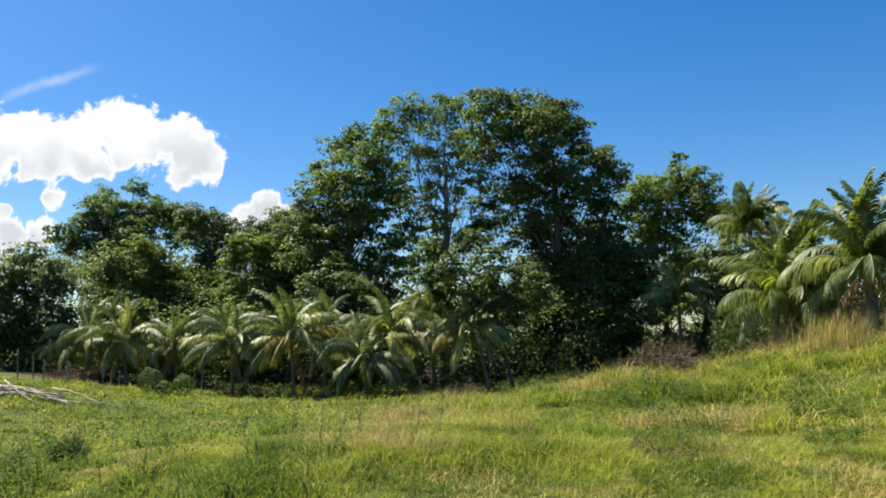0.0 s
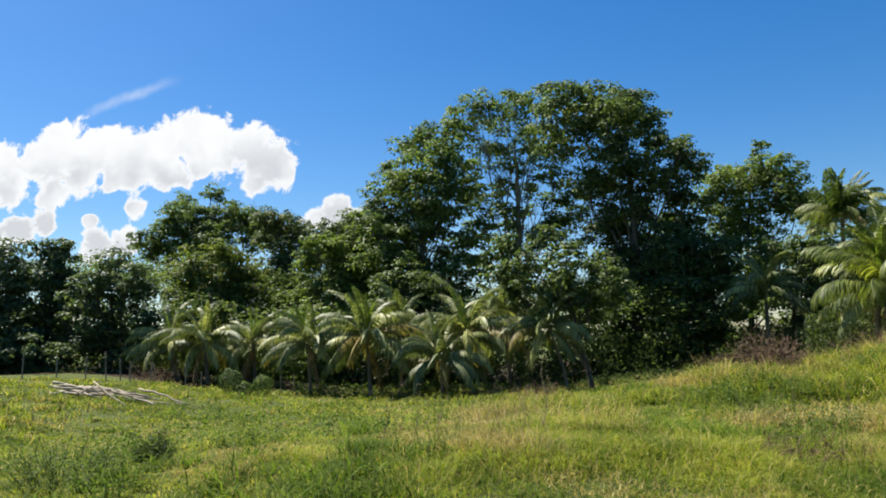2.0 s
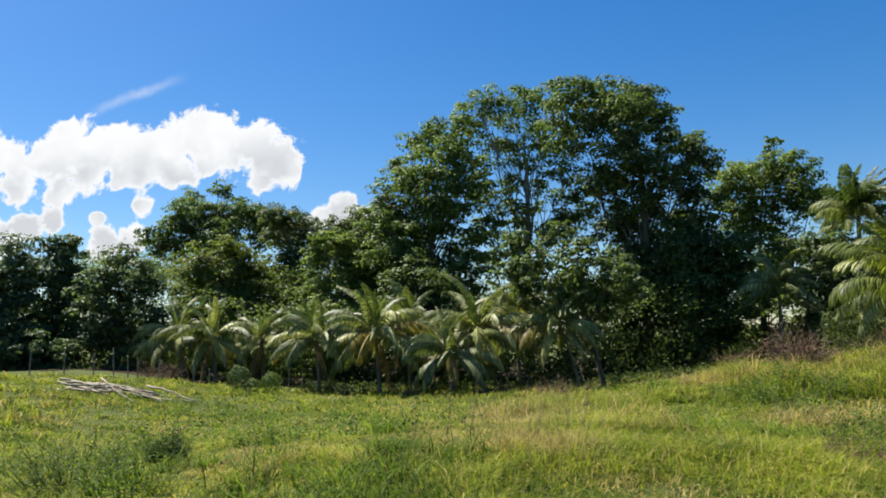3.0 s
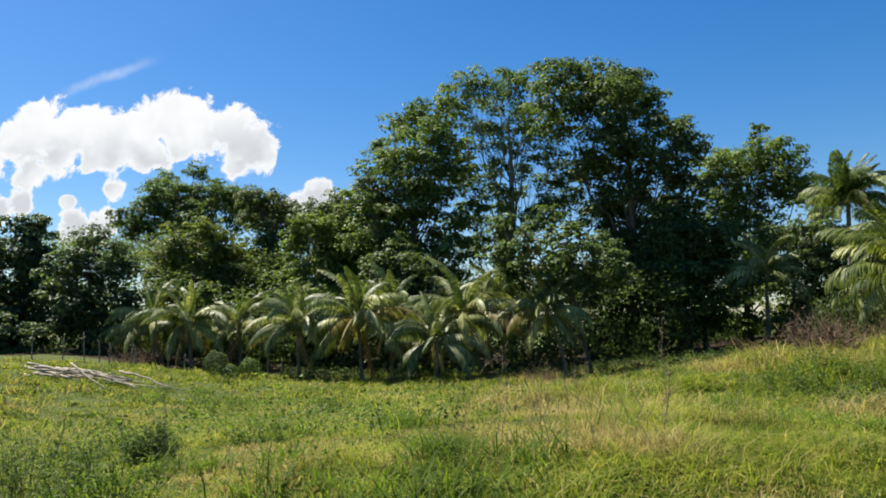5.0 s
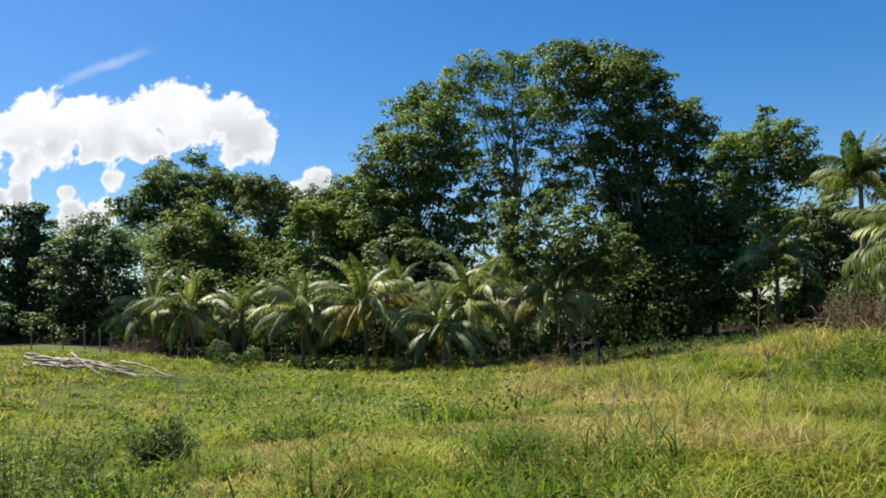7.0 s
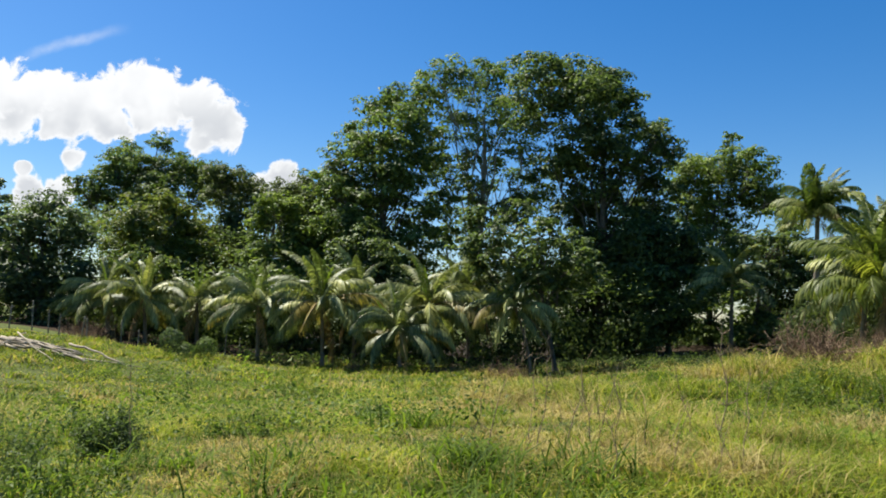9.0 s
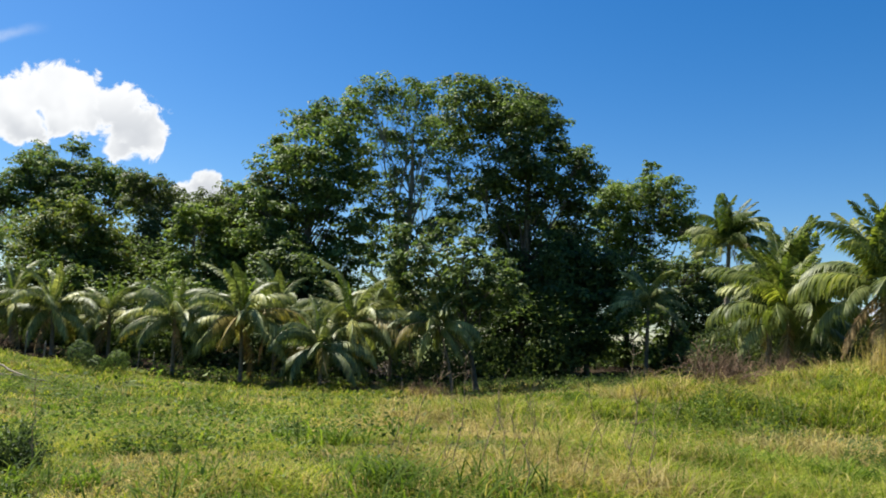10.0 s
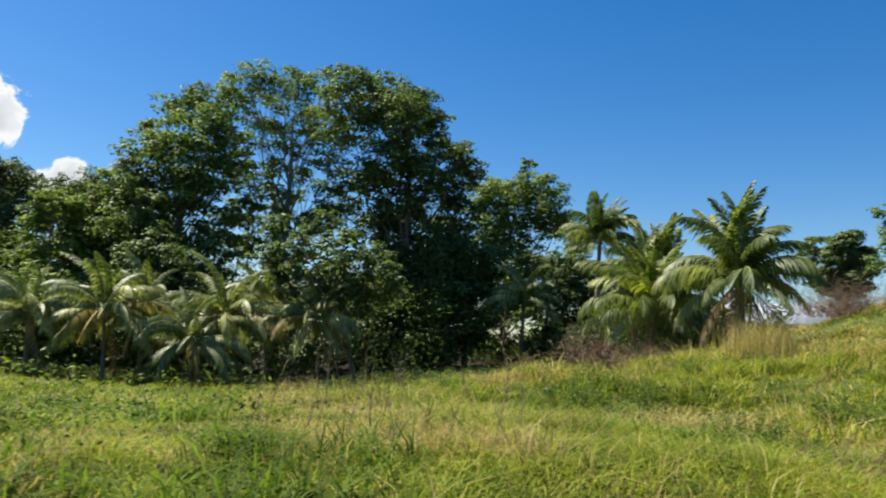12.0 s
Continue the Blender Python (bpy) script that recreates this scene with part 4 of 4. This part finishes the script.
def pole(a, b, r, sag=0.0):
    """A cut pole that lies from a to b (x, y, lift over the ground)."""
    p = np.array([[a[0], a[1], ground_at(a[0], a[1]) + a[2]], [b[0], b[1], ground_at(b[0], b[1]) + b[2]]])
    line = curve(p[0], p[1], sag, 8, 0.025)
    ends = np.concatenate([line[:1], line, line[-1:]])
    ends[0] += (line[0] - line[1]) * 0.004
    ends[-1] += (line[-1] - line[-2]) * 0.004
    radii = np.concatenate([[0.004], np.linspace(r, r * 0.6, 8) * rng.uniform(0.92, 1.08, 8), [0.004]])
    origin = line[0].copy()
    ob = part("wooden_pole", mesh_of("wooden_pole", *tube(ends - origin, radii, 8)), POLE_WOOD, smooth=True)
    ob.location = origin
    tagged(ob, "long bleached wooden pole lying in a loose heap", "wooden pole", group="heap of cut poles")


for k in range(24):
    cx, cy = rng.uniform(-19.2, -15.6), rng.uniform(29.2, 31.2)
    turn, half = rng.normal(-0.05, 0.28), rng.uniform(0.9, 2.0)
    pole((cx - half * np.cos(turn), cy - half * np.sin(turn), rng.uniform(0.08, 0.45)), (cx + half * np.cos(turn), cy + half * np.sin(turn), rng.uniform(0.05, 0.30)),
         rng.uniform(0.035, 0.062), rng.uniform(-0.03, 0.08))
pole((-18.0, 29.8, 0.70), (-15.7, 28.2, 0.10), 0.035, -0.05)
pole((-18.3, 29.0, 0.10), (-17.8, 30.0, 0.72), 0.028)
pole((-16.6, 29.6, 0.12), (-13.6, 30.2, 0.06), 0.032)


def round_bush(x, y, r, tall, leaf, label, per=1500, size=0.10):
    """A leafy ball on thin stems; low ones spread down to the ground."""
    root = new("bush")
    root.location = (x, y, ground_at(x, y))
    tagged(root, label, "bush")
    thick = 0.004 + 0.02 * max(0.0, r - 0.3)
    for d in unit(rng.normal(size=(5, 3))):
        stem = curve((d[0] * r * 0.2, d[1] * r * 0.2, -0.05), (d[0] * r * 0.6, d[1] * r * 0.6, tall * 0.75), 0.04, 5, 0.02 * r)
        part("stem", mesh_of("stem", *tube(stem, np.linspace(thick, thick * 0.4, 5), 5)), BARK, root)
    n = int(per * r * r)
    u = unit(rng.normal(size=(n, 3)))
    p = u * (r * rng.uniform(0.8, 1.0, n) * (1 + 0.10 * np.sin(5 * u[:, 0] + 3 * u[:, 2]) * np.cos(4 * u[:, 1])))[:, None] + [0, 0, tall - r]
    v, tri = leaves(p, u + rng.normal(0, 0.3, (n, 3)), size)
    v[:, 2] = np.maximum(v[:, 2], 0.02)
    part("foliage", mesh_of("foliage", v, tri), leaf, root, smooth=False)


def leafy_weed(x, y, r, tall, leaf, label, size=0.03, shoots=22):
    """A clump of upright leafy shoots with small leaves all the way down."""
    root = new("weed_clump")
    root.location = (x, y, ground_at(x, y) - 0.02)
    tagged(root, label, "weed")
    at = []
    for k in range(shoots):
        a, d = rng.uniform(0, 6.28), r * np.sqrt(rng.uniform(0, 1))
        foot = np.array([d * np.cos(a), d * np.sin(a), 0]) * 0.55
        tip = np.array([d * np.cos(a) * 1.1, d * np.sin(a) * 1.1, tall * rng.uniform(0.65, 1.05) * (1 - 0.45 * (d / r) ** 2)])
        stem = curve(foot, tip, 0.01, 5, 0.012)
        part("stem", mesh_of("stem", *tube(stem, np.linspace(0.0032, 0.0014, 5), 4)), leaf, root)
        s = rng.uniform(0.1, 1.0, 46)
        at.append(np.stack([np.interp(s, np.linspace(0, 1, 5), stem[:, c]) for c in range(3)], -1) + rng.normal(0, size * 0.95, (46, 3)))
    at = np.concatenate(at)
    v, tri = leaves(at, np.array([0, 0, 0.8]) + rng.normal(0, 0.6, (len(at), 3)), size, 0.42)
    v[:, 2] = np.maximum(v[:, 2], 0.01)
    part("foliage", mesh_of("foliage", v, tri), leaf, root, smooth=False)


round_bush(-14.85, 36.1, 0.56, 1.25, LEAF_GREY, "rounded pale grey-green bush at the meadow's edge", 4200, 0.09)
round_bush(-14.1, 35.9, 0.45, 0.72, LEAF_MID, "low rounded green bush at the meadow's edge", 4200, 0.09)
round_bush(-13.4, 36.5, 0.5, 1.05, LEAF_MID, "small rounded green bush at the meadow's edge", 4200, 0.09)
round_bush(13.6, 26.6, 0.6, 0.9, LEAF_MID, "low green bush beside the stout palm", 2500)
leafy_weed(-3.95, 6.2, 0.5, 0.42, LEAF_DARK, "bushy dark-green weed clump at the meadow's low side", 0.022, 70)
leafy_weed(-3.5, 6.8, 0.17, 0.32, LEAF_DARK, "dark leafy weed clump rising out of the grass", 0.024, 60)
for x, y, r, tall in ((1.8, 7.3, 0.28, 0.36), (2.6, 8.9, 0.36, 0.44), (2.5, 12.7, 0.5, 0.5), (4.4, 9.8, 0.40, 0.45),
                      (-5.1, 21.4, 0.7, 0.6), (-6.3, 22.6, 0.6, 0.6), (-4.6, 8.6, 0.3, 0.3), (-3.1, 4.6, 0.3, 0.3), (3.1, 13.4, 0.5, 0.5), (-2.6, 12.0, 0.4, 0.4)):
    leafy_weed(x, y, r, tall, WEED, "leafy green weed clump in the meadow grass", 0.018 + 0.0017 * y, 30)


for k in range(16):
    x, y = (rng.uniform(-6.0, -2.2), rng.uniform(5.2, 12.0)) if k < 11 else (rng.uniform(0.5, 6.5), rng.uniform(6.0, 15.0))
    leafy_weed(x, y, rng.uniform(0.2, 0.42), rng.uniform(0.24, 0.42), WEED, "low leafy weed clump sunk in the meadow grass", 0.017 + 0.0017 * y, 22)


def dead_shrub(x, y, wide, tall, count, label, seed, mat=TWIG_DRY, r=0.012):
    """A tangle of dry forking twigs."""
    g = np.random.default_rng(seed)
    root = new("dead_shrub")
    root.location = (x, y, ground_at(x, y) - 0.05)
    tagged(root, label, "dead shrub")
    for _ in range(6):
        pieces = []
        for _ in range(count // 6):
            foot = np.array([g.normal(0, wide * 0.32), g.normal(0, wide * 0.25), 0])
            d = unit(np.array([g.normal(0, 0.5), g.normal(0, 0.5), g.uniform(0.4, 1.2)]))
            L = tall * g.uniform(0.5, 1.15)
            s = np.linspace(0, 1, 5)[:, None]
            stem = foot + d * L * s + g.normal(0, 0.05, (5, 3)) * s + np.array([0, 0, -0.25]) * L * s ** 2 * g.uniform(0, 1)
            pieces.append(tube(stem, np.linspace(r, r * 0.35, 5), 4))
            for _ in range(5):
                k = g.integers(1, 5)
                e = unit(d + g.normal(0, 0.9, 3))
                tw = stem[k] + e * L * 0.32 * np.linspace(0, 1, 3)[:, None] + g.normal(0, 0.02, (3, 3))
                pieces.append(tube(tw, np.linspace(r * 0.55, r * 0.2, 3), 3))
        v, q = joined(pieces)
        v[:, 2] = np.maximum(v[:, 2], 0.0)
        part("twig_tangle", mesh_of("twig_tangle", v, q), mat, root, smooth=False)["kind"] = "stuff"


dead_shrub(4.1, 15.9, 0.6, 0.8, 132, "tangled brown dead shrub on the grassy rise", 1)
dead_shrub(2.3, 25.0, 1.0, 0.75, 60, "small brown dead shrub in the meadow", 2)
dead_shrub(-7.4, 38.2, 1.6, 0.55, 70, "low rust-brown dead brush under the palms", 3)
dead_shrub(-3.2, 37.6, 1.3, 0.5, 60, "low rust-brown dead brush under the palms", 4)
dead_shrub(-0.2, 36.5, 1.4, 0.8, 70, "tangle of dry brown twigs at the meadow's edge", 5)
dead_shrub(-20.4, 38.9, 1.3, 0.95, 80, "reddish-brown dead shrub behind the fence posts", 6)
dead_shrub(11.0, 26.2, 1.8, 0.75, 210, "brown dead brush heaped below the palms", 7)
dead_shrub(19.2, 27.2, 2.6, 1.5, 240, "brown dead scrub on the crest of the rise", 10)
dead_shrub(14.6, 27.2, 1.6, 1.0, 120, "brown dead brush behind the stout palm", 11)
dead_shrub(1.5, 6.5, 0.5, 0.34, 90, "low reddish-brown dried plant in the grass", 9, r=0.006)


def weed_stalk(x, y, tall, bow, seed, label="single thin dry brown weed stalk standing in the grass", twigs=8, r=0.0035):
    g = np.random.default_rng(seed)
    a = g.uniform(0, 6.28)
    line = curve((0, 0, -0.05), (bow * np.cos(a), bow * np.sin(a), tall), 0, 7, 0.012)
    root = new("weed_stalk")
    root.location = (x, y, ground_at(x, y))
    tagged(root, label, "dry weed", group="dry weed stalks")
    part("stem", mesh_of("stem", *tube(line, np.linspace(r, r * 0.4, 7), 5)), STEM_DRY, root)
    pieces = []
    for _ in range(twigs):
        k = g.integers(2, 7)
        e = unit(np.array([g.normal(), g.normal(), 0.9]))
        pieces.append(tube(line[k] + e * tall * g.uniform(0.06, 0.16) * np.linspace(0, 1, 3)[:, None], np.linspace(r * 0.5, r * 0.2, 3), 3))
    part("twig_tangle", mesh_of("twig_tangle", *joined(pieces)), STEM_DRY, root)["kind"] = "stuff"
    return root


for k, (x, y, tall, bow) in enumerate(((-3.3, 6.6, 0.55, 0.06), (-1.52, 6.5, 0.62, 0.22), (-1.22, 6.5, 0.62, 0.10), (-1.0, 5.7, 0.55, 0.05), (-0.43, 6.0, 0.55, 0.10), (-0.32, 7.0, 0.56, 0.16),
                                       (-1.14, 6.6, 0.58, 0.20), (0.39, 12.1, 0.55, 0.10), (-0.15, 15.1, 0.5, 0.08), (-0.97, 6.2, 0.45, 0.12), (-1.55, 6.9, 0.45, 0.2), (4.17, 10.1, 0.82, 0.15),
                                       (4.75, 10.6, 0.78, 0.10), (0.7, 9.0, 0.6, 0.15), (-0.6, 9.6, 0.62, 0.2), (1.6, 11.5, 0.7, 0.12), (-2.1, 9.2, 0.55, 0.18), (6.4, 15.2, 0.9, 0.15), (3.3, 12.0, 0.6, 0.2))):
    weed_stalk(x, y, tall, bow, 40 + k)
weed_stalk(-0.2, 6.8, 0.72, 0.05, 90, "upright dark-stemmed weed with small side shoots", 26, 0.005)

# thin seed stalks in the strawy patches, grown from five patterns
patterns = [weed_stalk(-1.0 + 0.3 * k, 9.0 + 0.7 * k, 0.34 + 0.04 * k, 0.16, 120 + k, "thin bowed straw-coloured seed stalk in dry grass", 5, 0.0028) for k in range(5)]
for k in range(60):
    cx, cy, w, h, _ = DRY_SPOTS[k % 6]
    x, y = cx + rng.normal(0, 0.7) * w, cy + rng.normal(0, 0.7) * h
    copy_thing(patterns[k % 5], pose(x, y, ground_at(x, y), 0, 0, rng.uniform(0, 360)))

# tall dry reed grass in front of the stout palm
n = 1100
x, y = rng.normal(7.5, 0.36, n), rng.normal(15.8, 0.4, n)
v, q, tip = blades(x, y, rng.uniform(0.35, 1.15, n), np.full(n, 0.005), rng.uniform(0.1, 0.6, n), 3)
tagged(part("reed_grass", mesh_of("reed_grass", v, q, tip), STRAW, smooth=False), "tall dry tawny reed grass below the stout palm", "reed grass", kind="stuff")


# ---- house behind the palms ----
def box(name, lo, hi, mat, parent, label="", bevel=0.02):
    bm = bmesh.new()
    bmesh.ops.create_cube(bm, size=1)
    for v in bm.verts:
        v.co = Vector([lo[k] + (v.co[k] + 0.5) * (hi[k] - lo[k]) for k in range(3)])
    bmesh.ops.bevel(bm, geom=bm.edges, offset=bevel, segments=1, affect="EDGES")
    me = bpy.data.meshes.new(name)
    bm.to_mesh(me)
    bm.free()
    return part(name, me, mat, parent, label, smooth=False)


house = new("house")
house.location = (30.0, 50.0, ground_at(30.0, 50.0) - 0.1)
house.rotation_euler = (0, 0, radians(-28))
tagged(house, "low white-walled house with a grey metal roof behind the palms", "house")
box("wall", (-5, -3, 0), (5, -2.8, 2.6), m_wall, house)
box("wall", (-5, 2.8, 0), (5, 3, 2.6), m_wall, house)
box("wall", (-5, -2.8, 0), (-4.8, 2.8, 2.6), m_wall, house)
box("wall", (4.8, -2.8, 0), (5, 2.8, 2.6), m_wall, house)
for wx in (-3, 0, 3):
    win = box("window", (wx - 0.6, -3.03, 1.0), (wx + 0.6, -2.98, 2.0), m_wall, house, "plain window with dark panes", 0.01)
    box("pane", (wx - 0.52, -3.04, 1.08), (wx - 0.03, -3.0, 1.92), m_glass, win, bevel=0.004)
    box("pane", (wx + 0.03, -3.04, 1.08), (wx + 0.52, -3.0, 1.92), m_glass, win, bevel=0.004)
rv = np.array([(-5.5, -3.6, 2.5), (5.5, -3.6, 2.5), (5.5, 0, 4.0), (-5.5, 0, 4.0), (-5.5, 3.6, 2.5), (5.5, 3.6, 2.5)])
rv = np.concatenate([rv, rv + [0, 0, 0.08]])
part("roof", mesh_of("roof", rv, [(0, 3, 2, 1), (3, 4, 5, 2), (6, 7, 8, 9), (9, 8, 11, 10), (0, 1, 7, 6), (4, 10, 11, 5), (0, 6, 9, 3), (3, 9, 10, 4), (1, 2, 8, 7), (2, 5, 11, 8)]), m_roof, house, smooth=False)
